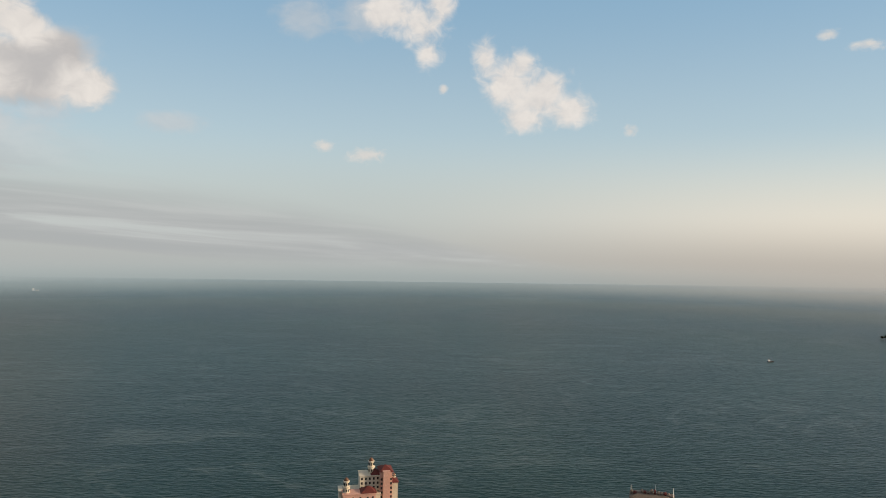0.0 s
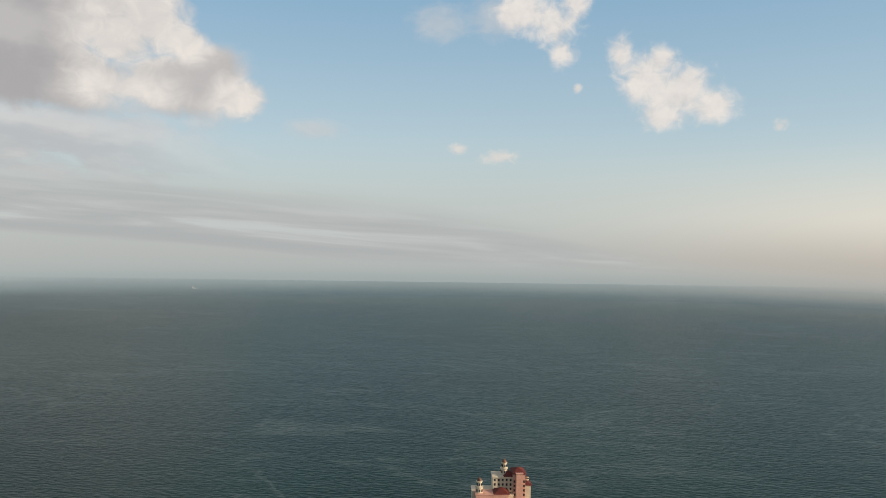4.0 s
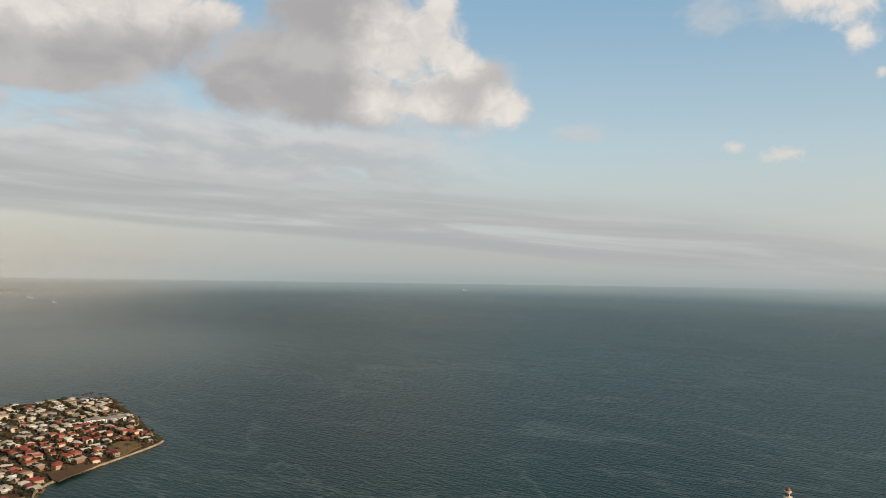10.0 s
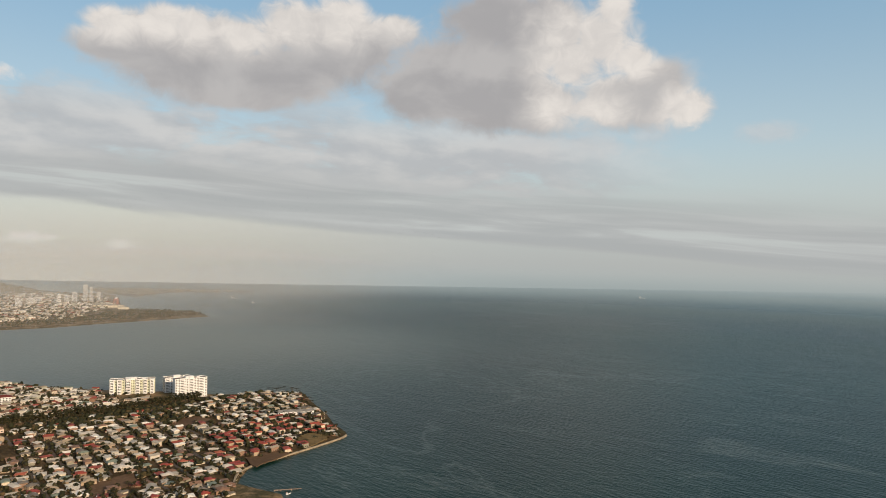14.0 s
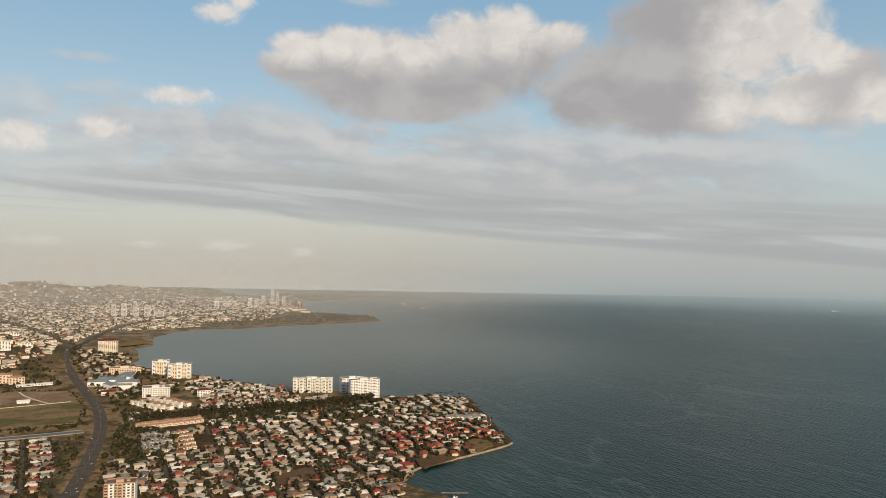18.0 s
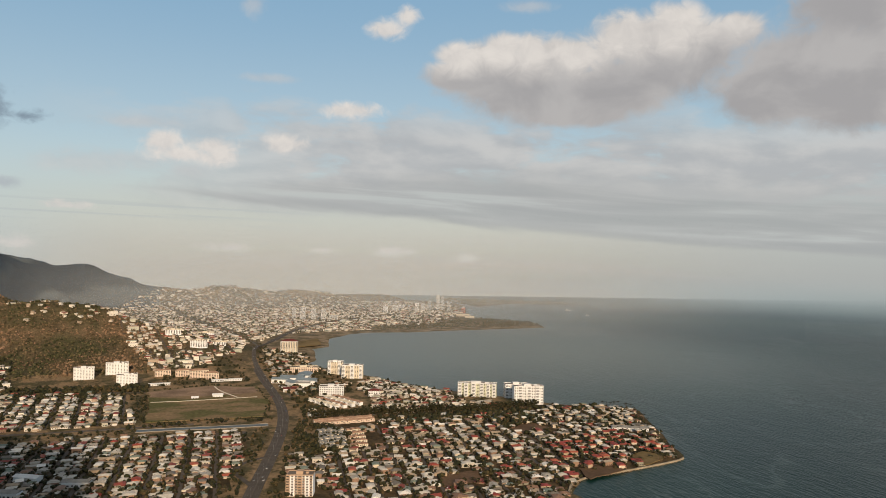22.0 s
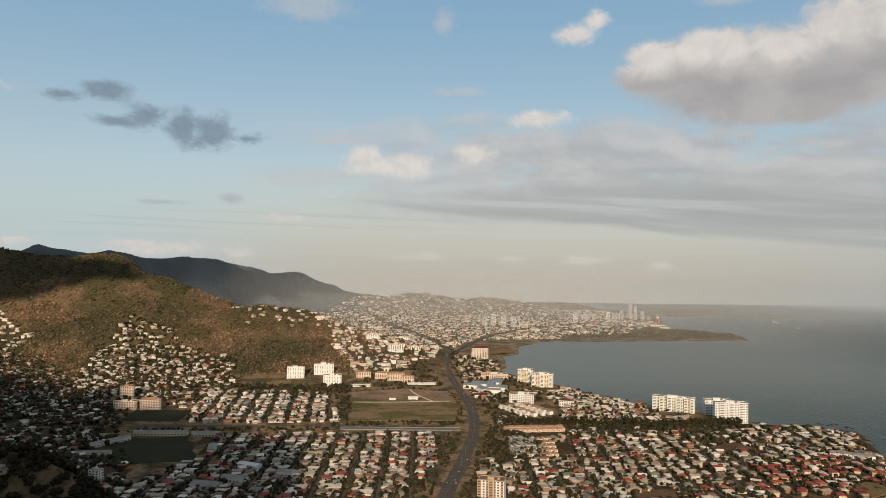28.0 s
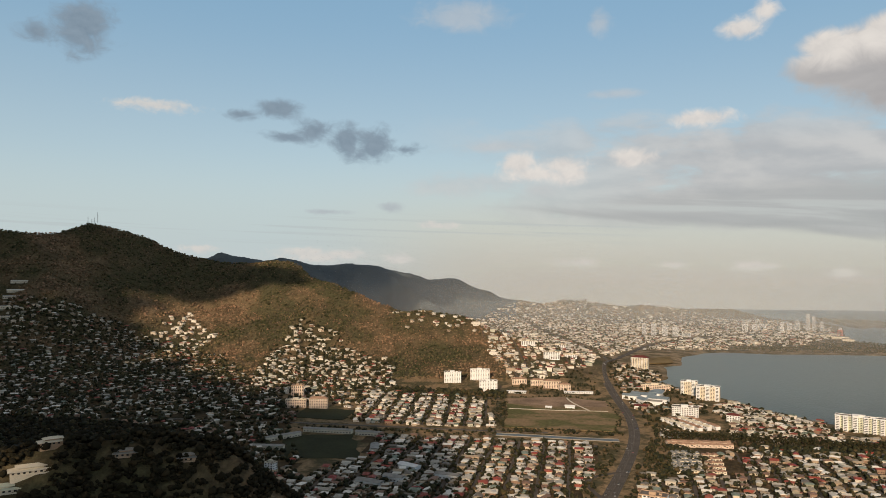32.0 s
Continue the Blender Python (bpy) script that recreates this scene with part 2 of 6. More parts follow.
    colour = puffs(colour, DARK_SCUD, "dark_scud", (0.35, 0.5, 1), (0.9, 1.3, 1), (2.6, 3.3, 4.0), (1.75, 2.35, 3.0), 0.92, 0.9, 1.35, 0.3, 0.6, 1.9)
    place, yaw, up = next_layer(colour)
    colour = puffs(colour, PUFFS, "puffs", (0.3, 0.38, 1), (0.85, 1.0, 1), (8.1, 7.55, 7.0), (6.0, 5.75, 5.6), 0.95, 0.7, 1.15, 0.25, rough=1.35)

    place, yaw, up = next_layer(colour)
    # the great cumulus: grey bodies with flat feet, cream crowns and lobes towards the sun
    rag = billow(place, (0.22, 0.28, 1), (0.62, 0.75, 1))
    body = n.math("ADD", reach(swell_group("cumulus_body", CUMULUS_BODY, 0.5), place), n.math("MULTIPLY", rag, 0.62))
    beside = n.vec("ADD", place, n.math("MULTIPLY", body, 1e-7))
    crown = n.math("ADD", reach(swell_group("cumulus_lit", CUMULUS_LIT, 0.5), beside), n.math("MULTIPLY", rag, 0.9))
    fold = n.noise(n.vec("MULTIPLY", place, (0.16, 0.22, 1)), 1.0, 5.0, 0.5, "2D", 0.3)
    shade = n.mix(n.step(fold, 0.34, 0.66), (3.9, 3.75, 3.75), (4.9, 4.7, 4.6))
    lit = n.mix(n.step(rag, 0.3, -0.3), (6.6, 6.2, 5.85), (8.0, 7.45, 6.9))
    whole = n.math("MAXIMUM", n.step(body, 1.16, 0.66), n.step(crown, 1.1, 0.5))
    glow = n.step(n.math("MULTIPLY_ADD", n.math("SUBTRACT", fold, 0.5), 0.9, crown), 1.85, 0.3)
    colour = n.mix(n.math("MULTIPLY", whole, 0.97), colour, n.mix(glow, shade, lit))

    back = n.add("ShaderNodeBackground")
    n.put(back.inputs[0], colour)
    back.inputs[1].default_value = 0.1
    n.put(n.add("ShaderNodeOutputWorld").inputs[0], back.outputs[0])


make_sky()

# ---- materials ----
def material(name, build, rough=0.8, metal=0.0, spec=0.3):
    """A principled material; build(n) gives its colour socket, and a relief socket and distance or None."""
    m = bpy.data.materials.new(name)
    m.use_nodes = True
    n = Nodes(m.node_tree)
    m.node_tree.nodes.clear()
    p = n.add("ShaderNodeBsdfPrincipled")
    colour, relief, deep = build(n)
    n.put(p.inputs["Base Color"], colour)
    p.inputs["Metallic"].default_value, p.inputs["Specular IOR Level"].default_value = metal, spec
    n.put(p.inputs["Roughness"], rough)
    if relief is not None:
        bump = n.add("ShaderNodeBump")
        n.put(bump.inputs["Distance"], deep)
        n.put(bump.inputs["Height"], relief)
        n.put(p.inputs["Normal"], bump.outputs[0])
    n.put(n.add("ShaderNodeOutputMaterial").inputs[0], p.outputs[0])
    return m


def spot(n):
    return n.add("ShaderNodeNewGeometry").outputs["Position"]


def worn(name, colour, scale=0.5, amount=0.35, rough=0.8, spec=0.3, metal=0.0, deep=0.05):
    """Painted or bare surfaces: one colour with stains at two scales and a fine relief."""
    def build(n):
        big = n.noise(spot(n), scale * 0.2, 3.0)
        fine = n.noise(spot(n), scale * 3.0, 4.0)
        f = n.math("ADD", n.math("MULTIPLY", big, 0.6), n.math("MULTIPLY", fine, 0.4))
        dark = tuple(c * (1 - amount) for c in colour)
        return n.mix(n.step(f, 0.35, 0.62), dark, colour), fine, deep
    return material(name, build, rough, metal, spec)


def by_piece(name, stops, scale=0.6, rough=0.7, islands=False, spec=0.3):
    """Each thing, or each loose piece of a joined mesh, takes one of the colours."""
    def build(n):
        if islands:
            r = n.add("ShaderNodeNewGeometry").outputs["Random Per Island"]
        else:
            r = n.add("ShaderNodeObjectInfo").outputs["Random"]
        base = n.ramp(r, stops, True)
        fine = n.noise(spot(n), scale, 4.0)
        tint = n.ramp(fine, [(0.3, (0.78, 0.76, 0.74)), (0.62, (1.04, 1.04, 1.04))])
        return n.mix(1.0, base, tint, "MULTIPLY"), fine, 0.05
    return material(name, build, rough, 0.0, spec)


def ground_look(n):
    p = spot(n)
    big = n.noise(p, 0.004, 5.0)
    mid = n.noise(p, 0.02, 5.0)
    fine = n.noise(p, 0.15, 6.0, 0.7)
    col = n.mix(n.step(mid, 0.40, 0.62), (0.036, 0.032, 0.019), (0.120, 0.088, 0.054))
    col = n.mix(n.step(big, 0.42, 0.62), col, (0.085, 0.060, 0.034))
    col = n.mix(1.0, col, n.ramp(fine, [(0.3, (0.45, 0.45, 0.45)), (0.7, (1.25, 1.2, 1.1))]), "MULTIPLY")
    return col, fine, 2.5


def hill_look(n):
    p = spot(n)
    big = n.noise(p, 0.006, 5.0, 0.6)
    mid = n.noise(p, 0.03, 5.0)
    fine = n.noise(p, 0.16, 6.0, 0.7)
    col = n.mix(n.step(big, 0.40, 0.66), (0.073, 0.070, 0.039), (0.189, 0.137, 0.087))
    col = n.mix(n.step(mid, 0.45, 0.7), col, (0.095, 0.076, 0.048))
    col = n.mix(1.0, col, n.ramp(fine, [(0.32, (0.5, 0.5, 0.5)), (0.68, (1.25, 1.22, 1.18))]), "MULTIPLY")
    return col, fine, 3.0


def hazed_forest_look(n):
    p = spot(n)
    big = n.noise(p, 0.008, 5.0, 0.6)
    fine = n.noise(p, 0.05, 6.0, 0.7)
    # bluish and pale: the air's haze before the far ranges is in this colour
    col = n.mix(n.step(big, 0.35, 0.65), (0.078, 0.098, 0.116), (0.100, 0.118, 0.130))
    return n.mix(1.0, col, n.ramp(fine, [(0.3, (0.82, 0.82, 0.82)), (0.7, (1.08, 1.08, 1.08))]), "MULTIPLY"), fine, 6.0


def leaf_look(n):
    r = n.add("ShaderNodeNewGeometry").outputs["Random Per Island"]
    fine = n.noise(spot(n), 0.9, 4.0, 0.7)
    col = n.ramp(r, [(0.0, (0.014, 0.017, 0.007)), (0.5, (0.029, 0.031, 0.013)), (0.85, (0.056, 0.048, 0.022)), (1.0, (0.10, 0.068, 0.034))])
    return n.mix(1.0, col, n.ramp(fine, [(0.3, (0.45, 0.45, 0.45)), (0.7, (1.3, 1.3, 1.2))]), "MULTIPLY"), fine, 0.6


def sea_look(n):
    p = spot(n)
    streak = n.noise(n.vec("MULTIPLY", p, (0.0014, 0.004, 1)), 1.0, 5.0, 0.6, "3D", 1.2)
    big = n.noise(p, 0.0016, 3.0)
    col = n.mix(n.step(big, 0.35, 0.65), (0.0040, 0.021, 0.017), (0.0065, 0.031, 0.025))
    line = n.math("ABSOLUTE", n.math("SUBTRACT", streak, 0.5))
    col = n.mix(n.math("MULTIPLY", n.step(line, 0.016, 0.0), 0.55), col, (0.07, 0.10, 0.10))
    xyz = n.add("ShaderNodeSeparateXYZ")
    n.put(xyz.inputs[0], p)
    # the bay's water is set paler by place, with a weaker relief
    pale_bay = n.math("MULTIPLY", n.step(xyz.outputs[0], -900.0, -1900.0), n.step(xyz.outputs[1], 1900.0, 1000.0))
    col = n.mix(pale_bay, col, (0.122, 0.150, 0.138))
    chop = n.noise(n.vec("MULTIPLY", p, (0.075, 0.20, 1)), 1.0, 2.0, 0.5, "3D", 0.4)
    swell = n.noise(n.vec("MULTIPLY", p, (0.012, 0.03, 1)), 1.0, 3.0)
    return col, n.math("ADD", chop, n.math("MULTIPLY", swell, 0.8)), n.math("MULTIPLY_ADD", pale_bay, -0.8, 1.35)


def town_look(n):
    p = spot(n)
    mid = n.noise(p, 0.02, 5.0)
    fine = n.noise(p, 0.12, 6.0, 0.7)
    col = n.mix(n.step(mid, 0.40, 0.62), (0.13, 0.105, 0.065), (0.30, 0.23, 0.16))
    return n.mix(1.0, col, n.ramp(fine, [(0.3, (0.5, 0.5, 0.5)), (0.7, (1.2, 1.2, 1.15))]), "MULTIPLY"), fine, 1.0


def hazed_leaf_look(n):
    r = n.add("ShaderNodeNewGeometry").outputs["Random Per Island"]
    # paler than the near leaves: distance haze is put into this colour
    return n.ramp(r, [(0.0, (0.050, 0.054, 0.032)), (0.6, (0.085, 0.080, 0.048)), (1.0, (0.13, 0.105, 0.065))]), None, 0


def field_look(n):
    p = spot(n)
    big = n.noise(n.vec("MULTIPLY", p, (0.022, 0.012, 1)), 1.0, 5.0, 0.6)
    fine = n.noise(p, 0.18, 5.0, 0.7)
    col = n.mix(n.step(big, 0.40, 0.58), (0.115, 0.110, 0.046), (0.25, 0.175, 0.105))
    return n.mix(1.0, col, n.ramp(fine, [(0.3, (0.6, 0.6, 0.58)), (0.7, (1.15, 1.15, 1.1))]), "MULTIPLY"), fine, 0.4


def brush_look(n):
    r = n.add("ShaderNodeNewGeometry").outputs["Random Per Island"]
    fine = n.noise(spot(n), 0.5, 4.0, 0.7)
    col = n.ramp(r, [(0.0, (0.070, 0.056, 0.036)), (0.45, (0.135, 0.092, 0.060)), (0.8, (0.23, 0.145, 0.100)), (1.0, (0.31, 0.19, 0.13))])
    return n.mix(1.0, col, n.ramp(fine, [(0.3, (0.5, 0.5, 0.5)), (0.7, (1.25, 1.25, 1.2))]), "MULTIPLY"), fine, 0.8


FIELD_GRASS = material("field_grass", field_look, 0.95, 0.0, 0.1)
BRUSH = material("hillside_brush", brush_look, 0.85, 0.0, 0.1)
def forest_look(n):
    r = n.add("ShaderNodeNewGeometry").outputs["Random Per Island"]
    patch = n.noise(spot(n), 0.006, 4.0, 0.6)
    fine = n.noise(spot(n), 0.6, 4.0, 0.7)
    green = n.ramp(r, [(0.0, (0.031, 0.036, 0.019)), (0.5, (0.068, 0.070, 0.035)), (1.0, (0.143, 0.117, 0.065))])
    dry = n.ramp(r, [(0.0, (0.087, 0.067, 0.042)), (0.6, (0.196, 0.132, 0.084)), (1.0, (0.336, 0.210, 0.140))])
    col = n.mix(n.step(patch, 0.43, 0.60), green, dry)
    return n.mix(1.0, col, n.ramp(fine, [(0.3, (0.55, 0.55, 0.55)), (0.7, (1.25, 1.25, 1.2))]), "MULTIPLY"), fine, 0.7


FOREST = material("mountain_forest", forest_look, 0.85, 0.0, 0.1)
def shaded_leaf_look(n):
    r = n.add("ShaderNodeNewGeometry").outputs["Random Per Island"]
    # near-black leaf tones: the shade on these woods is painted into the colour
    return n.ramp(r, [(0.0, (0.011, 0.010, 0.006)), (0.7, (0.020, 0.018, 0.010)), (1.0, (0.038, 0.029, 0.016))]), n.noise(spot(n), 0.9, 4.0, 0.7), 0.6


SHADED_LEAF = material("shaded_forest_leaves", shaded_leaf_look, 0.85, 0.0, 0.1)
TOWN_GROUND = material("town_ground", town_look, 0.95, 0.0, 0.1)
FAR_LEAF = material("hazed_leaves", hazed_leaf_look, 0.8, 0.0, 0.1)
WATER = material("sea_water", sea_look, 0.30, 0.0, 0.11)
GROUND = material("dry_ground", ground_look, 0.95, 0.0, 0.1)
def open_look(n):
    p = spot(n)
    mid = n.noise(p, 0.025, 5.0, 0.6)
    fine = n.noise(p, 0.2, 6.0, 0.7)
    col = n.mix(n.step(mid, 0.38, 0.60), (0.085, 0.076, 0.042), (0.27, 0.19, 0.115))
    return n.mix(1.0, col, n.ramp(fine, [(0.3, (0.5, 0.5, 0.48)), (0.7, (1.2, 1.18, 1.12))]), "MULTIPLY"), fine, 1.2


OPEN_GROUND = material("open_ground", open_look, 0.95, 0.0, 0.1)
HILL = material("wooded_hill", hill_look, 0.95, 0.0, 0.1)
HAZED_FOREST = material("hazed_forest", hazed_forest_look, 0.95, 0.0, 0.1)
LEAF = material("leaves", leaf_look, 0.7, 0.0, 0.2)
BARK = worn("bark", (0.10, 0.07, 0.05))
ASPHALT = worn("asphalt", (0.100, 0.088, 0.077), 0.4, 0.3, 0.9, 0.1)
STREET = worn("street", (0.10, 0.082, 0.066), 0.4, 0.3)
LINE = worn("road_paint", (0.17, 0.155, 0.13))
CONCRETE = worn("concrete", (0.30, 0.27, 0.23), 0.3, 0.3)
ROCK = worn("sea_wall_stone", (0.36, 0.30, 0.22), 0.6, 0.45, deep=0.3)
WHITE = worn("white_render", (0.70, 0.71, 0.72), 0.3, 0.12)
CREAM = worn("cream_render", (0.64, 0.58, 0.47), 0.3, 0.2)
PALE_GREEN = worn("pale_green_render", (0.58, 0.60, 0.48), 0.3, 0.2)
PINK = worn("pink_render", (0.62, 0.37, 0.31), 0.3, 0.2)
SALMON = worn("salmon_render", (0.64, 0.52, 0.43), 0.3, 0.2)
BROWN_WALL = worn("tan_render", (0.42, 0.30, 0.21), 0.3, 0.25)
COPPER = worn("weathered_copper", (0.20, 0.10, 0.06), 0.8, 0.4, 0.5, 0.4)
RED_ROOF = worn("red_roof", (0.13, 0.030, 0.026), 0.6, 0.35)
TAN_ROOF = worn("tan_tiled_roof", (0.36, 0.23, 0.16), 0.6, 0.35)
ROOF_DECK = worn("roof_deck", (0.16, 0.13, 0.11), 0.3, 0.4)
BLUE_ROOF = worn("blue_sheet_roof", (0.20, 0.25, 0.28), 0.5, 0.3, 0.5)
GREY_ROOF = worn("grey_sheet_roof", (0.26, 0.25, 0.23), 0.5, 0.3, 0.5)
PITCH_GRASS = worn("playing_field_grass", (0.040, 0.043, 0.022), 0.08, 0.35, 0.95, 0.1, deep=0.2)
DRY_GRASS = worn("dry_grass", (0.20, 0.145, 0.07), 0.06, 0.45, 0.95, 0.1, deep=0.2)
CLEARED = worn("cleared_earth", (0.31, 0.215, 0.15), 0.12, 0.5, 0.95, 0.1, deep=0.3)
BARE_EARTH = worn("bare_earth", (0.15, 0.097, 0.062), 0.08, 0.4, 0.95, 0.1, deep=0.2)
CANAL = worn("canal_water", (0.075, 0.088, 0.090), 0.05, 0.2, 0.35, 0.25)
STEEL = worn("painted_steel", (0.26, 0.26, 0.27), 0.5, 0.2, 0.5, 0.5)
RED_STEEL = worn("red_painted_steel", (0.45, 0.17, 0.13), 0.5, 0.2, 0.5, 0.5)
HULL = worn("dark_hull", (0.06, 0.06, 0.07))
RUBBER = worn("rubber", (0.03, 0.03, 0.03))
GLASS = material("window_glass", lambda n: (n.mix(n.noise(spot(n), 0.4, 2.0), (0.02, 0.022, 0.025), (0.06, 0.06, 0.06)), None, 0), 0.12, 0.0, 0.5)
ROOF_STOPS = [(0.0, (0.52, 0.495, 0.45)), (0.22, (0.37, 0.350, 0.310)), (0.42, (0.17, 0.152, 0.13)), (0.54, (0.76, 0.74, 0.70)), (0.67, (0.22, 0.135, 0.095)),
              (0.77, (0.24, 0.06, 0.045)), (0.83, (0.36, 0.29, 0.21)), (0.94, (0.19, 0.23, 0.19))]
RED_STOPS = [(0.0, (0.30, 0.06, 0.04)), (0.45, (0.36, 0.10, 0.06)), (0.65, (0.24, 0.05, 0.045)), (0.8, (0.55, 0.52, 0.48)), (0.92, (0.33, 0.28, 0.22))]
WALL_STOPS = [(0.0, (0.55, 0.48, 0.38)), (0.25, (0.36, 0.28, 0.20)), (0.5, (0.26, 0.17, 0.12)), (0.72, (0.50, 0.46, 0.40)), (0.85, (0.24, 0.23, 0.18))]
PALE_STOPS = [(0.0, (0.68, 0.64, 0.57)), (0.3, (0.52, 0.45, 0.37)), (0.5, (0.38, 0.30, 0.23)), (0.66, (0.64, 0.61, 0.56)), (0.88, (0.42, 0.42, 0.35))]
PALE_WALLS = by_piece("pale_house_walls", PALE_STOPS, islands=True)
HOUSE_ROOF = by_piece("house_roof", ROOF_STOPS)
HOUSE_RED = by_piece("red_house_roof", RED_STOPS)
HOUSE_WALL = by_piece("house_wall", WALL_STOPS)
MANY_ROOFS = by_piece("roofs", ROOF_STOPS, islands=True)
MANY_REDS = by_piece("red_roofs", RED_STOPS, islands=True)
MANY_WALLS = by_piece("house_walls", WALL_STOPS, islands=True)
CAR_PAINT = by_piece("car_paint", [(0.0, (0.6, 0.6, 0.6)), (0.4, (0.08, 0.08, 0.09)), (0.6, (0.35, 0.36, 0.38)), (0.8, (0.35, 0.03, 0.03)), (0.9, (0.05, 0.08, 0.2))], rough=0.3, spec=0.5)


# ---- mesh helpers ----
class Shape:
    """Collects faces, then makes one mesh."""

    def __init__(self):
        self.v, self.f, self.m = [], [], []

    def face(self, pts, m=0):
        at = len(self.v)
        self.v += [tuple(p) for p in pts]
        self.f.append(tuple(range(at, at + len(pts))))
        self.m.append(m)

    def solid(self, verts, faces, m=0):
        at = len(self.v)
        self.v += [tuple(p) for p in verts]
        for f in faces:
            self.f.append(tuple(at + i for i in f))
            self.m.append(m)

    def box(self, x0, y0, z0, x1, y1, z1, m=0):
        v = [(x, y, z) for z in (z0, z1) for y in (y0, y1) for x in (x0, x1)]
        self.solid(v, [(0, 2, 3, 1), (4, 5, 7, 6), (0, 1, 5, 4), (2, 6, 7, 3), (0, 4, 6, 2), (1, 3, 7, 5)], m)

    def hip(self, w, d, z, rise, over=0.7, inset=None, m=0):
        """A hipped roof over a plan w x d; inset 0 makes it a gable."""
        x, y = w / 2 + over, d / 2 + over
        r = (y if inset is None else inset)
        r = min(r, x * 0.98)
        v = [(-x, -y, z), (x, -y, z), (x, y, z), (-x, y, z), (-x + r, 0, z + rise), (x - r, 0, z + rise)]
        self.solid(v, [(0, 1, 5, 4), (2, 3, 4, 5), (1, 2, 5), (3, 0, 4), (0, 3, 2, 1)], m)

    def tube(self, rings, sides=10, m=0, cap=True):
        """Stacked round sections: (x, y, z, radius)."""
        v = []
        for x, y, z, r in rings:
            v += [(x + r * math.cos(2 * math.pi * k / sides), y + r * math.sin(2 * math.pi * k / sides), z) for k in range(sides)]
        f = []
        for i in range(len(rings) - 1):
            for k in range(sides):
                a, b = i * sides + k, i * sides + (k + 1) % sides
                f.append((a, b, b + sides, a + sides))
        if cap:
            f += [tuple(range(sides))[::-1], tuple(range((len(rings) - 1) * sides, len(rings) * sides))]
        self.solid(v, f, m)

    def mesh(self, name, *materials):
        me = bpy.data.meshes.new(name)
        me.from_pydata(self.v, [], self.f)
        for m in materials:
            me.materials.append(m)
        me.polygons.foreach_set("material_index", self.m)
        me.update()
        return me


def array_mesh(name, verts, faces, index, *materials):
    """A mesh from arrays of places and of triangles or quads."""
    me = bpy.data.meshes.new(name)
    faces = np.asarray(faces)
    k = faces.shape[1]
    me.vertices.add(len(verts))
    me.vertices.foreach_set("co", np.asarray(verts, dtype=np.float32).ravel())
    me.loops.add(faces.size)
    me.loops.foreach_set("vertex_index", faces.ravel().astype(np.int32))
    me.polygons.add(len(faces))
    me.polygons.foreach_set("loop_start", (np.arange(len(faces)) * k).astype(np.int32))
    for m in materials:
        me.materials.append(m)
    if index is not None:
        me.polygons.foreach_set("material_index", np.asarray(index, dtype=np.int32))
    me.update(calc_edges=True)
    return me


def part(name, mesh, parent, label="", at=None):
    ob = new(name, mesh)
    ob.parent = parent
    if at is not None:
        ob.matrix_basis = at
    if label:
        tagged(ob, label)
    return ob


def thing(name, label, category, at, group="", kind="", mesh=None):
    ob = new(name, mesh)
    ob.matrix_basis = at
    return tagged(ob, label, category, group, kind)


# ---- the lie of the land ----
COAST = [(-673, 441), (-742, 423), (-785, 465), (-793, 532), (-814, 629), (-835, 650), (-876, 666), (-953, 702), (-1030, 734), (-1124, 774), (-1160, 725),
         (-1201, 655), (-1282, 596), (-1377, 515), (-1454, 455), (-1608, 388), (-1741, 323), (-1804, 290), (-1876, 330), (-2081, 350), (-2123, 403),
         (-2322, 445), (-2443, 532), (-2490, 602), (-2460, 755), (-2485, 885), (-2515, 1315), (-2727, 1373), (-2872, 1290), (-2970, 1200), (-3208, 1266),
         (-3722, 1458), (-3950, 1480), (-4300, 1300), (-9000, 1500), (-9000, -9000), (2500, -9000), (1500, -400), (700, 100), (250, 450), (120, 570),
         (-120, 570), (-300, 430), (-560, 340)]
MANGROVE = [(-4150, 1490), (-3640, 1500), (-3850, 1800), (-3700, 2190), (-3745, 2235), (-4050, 1980), (-4500, 1560)]
ISLET = [(1270, 2180), (1330, 2150), (1700, 2230), (1750, 2330), (1500, 2300), (1350, 2260)]
MASSIF = [(-1850, -2300, 400), (-1920, -1800, 372), (-1996, -1506, 366), (-2080, -1458, 362), (-2168, -1417, 392), (-2232, -1333, 374), (-2287, -1237, 336), (-2327, -1091, 306),
          (-2308, -908, 280), (-2256, -757, 254), (-2199, -639, 220), (-2140, -509, 180), (-2098, -365, 143), (-2060, -206, 114), (-2019, -67, 92), (-1950, 40, 40)]
SPUR_A = [(-2175, -1428, 370), (-2080, -1400, 215), (-1930, -1290, 70)]
SPUR_B = [(-2300, -1190, 300), (-2150, -1080, 190), (-1950, -950, 60)]
SPUR_C = [(-2215, -792, 225), (-2050, -700, 130), (-1800, -600, 35)]
SPUR_D = [(-2050, -1755, 360), (-1900, -1650, 200), (-1700, -1500, 30)]
FAR_RANGE = [(-3400, -2600, 420), (-3587, -1771, 268), (-3757, -1692, 330), (-3919, -1510, 286), (-4010, -1439, 312), (-4106, -1278, 280), (-4215, -1073, 288), (-4290, -885, 240),
             (-4326, -686, 214), (-4317, -532, 208), (-4283, -377, 166), (-4245, -208, 122), (-4180, -44, 82), (-4119, 83, 46)]
PALE_RANGE = [(-4500, -1500, 200), (-4527, -1262, 238), (-4644, -996, 254), (-4709, -822, 234), (-4737, -640, 198), (-4700, -400, 120)]
FAR_SPUR = [(-4010, -1439, 290), (-3750, -1100, 150), (-3500, -850, 45)]
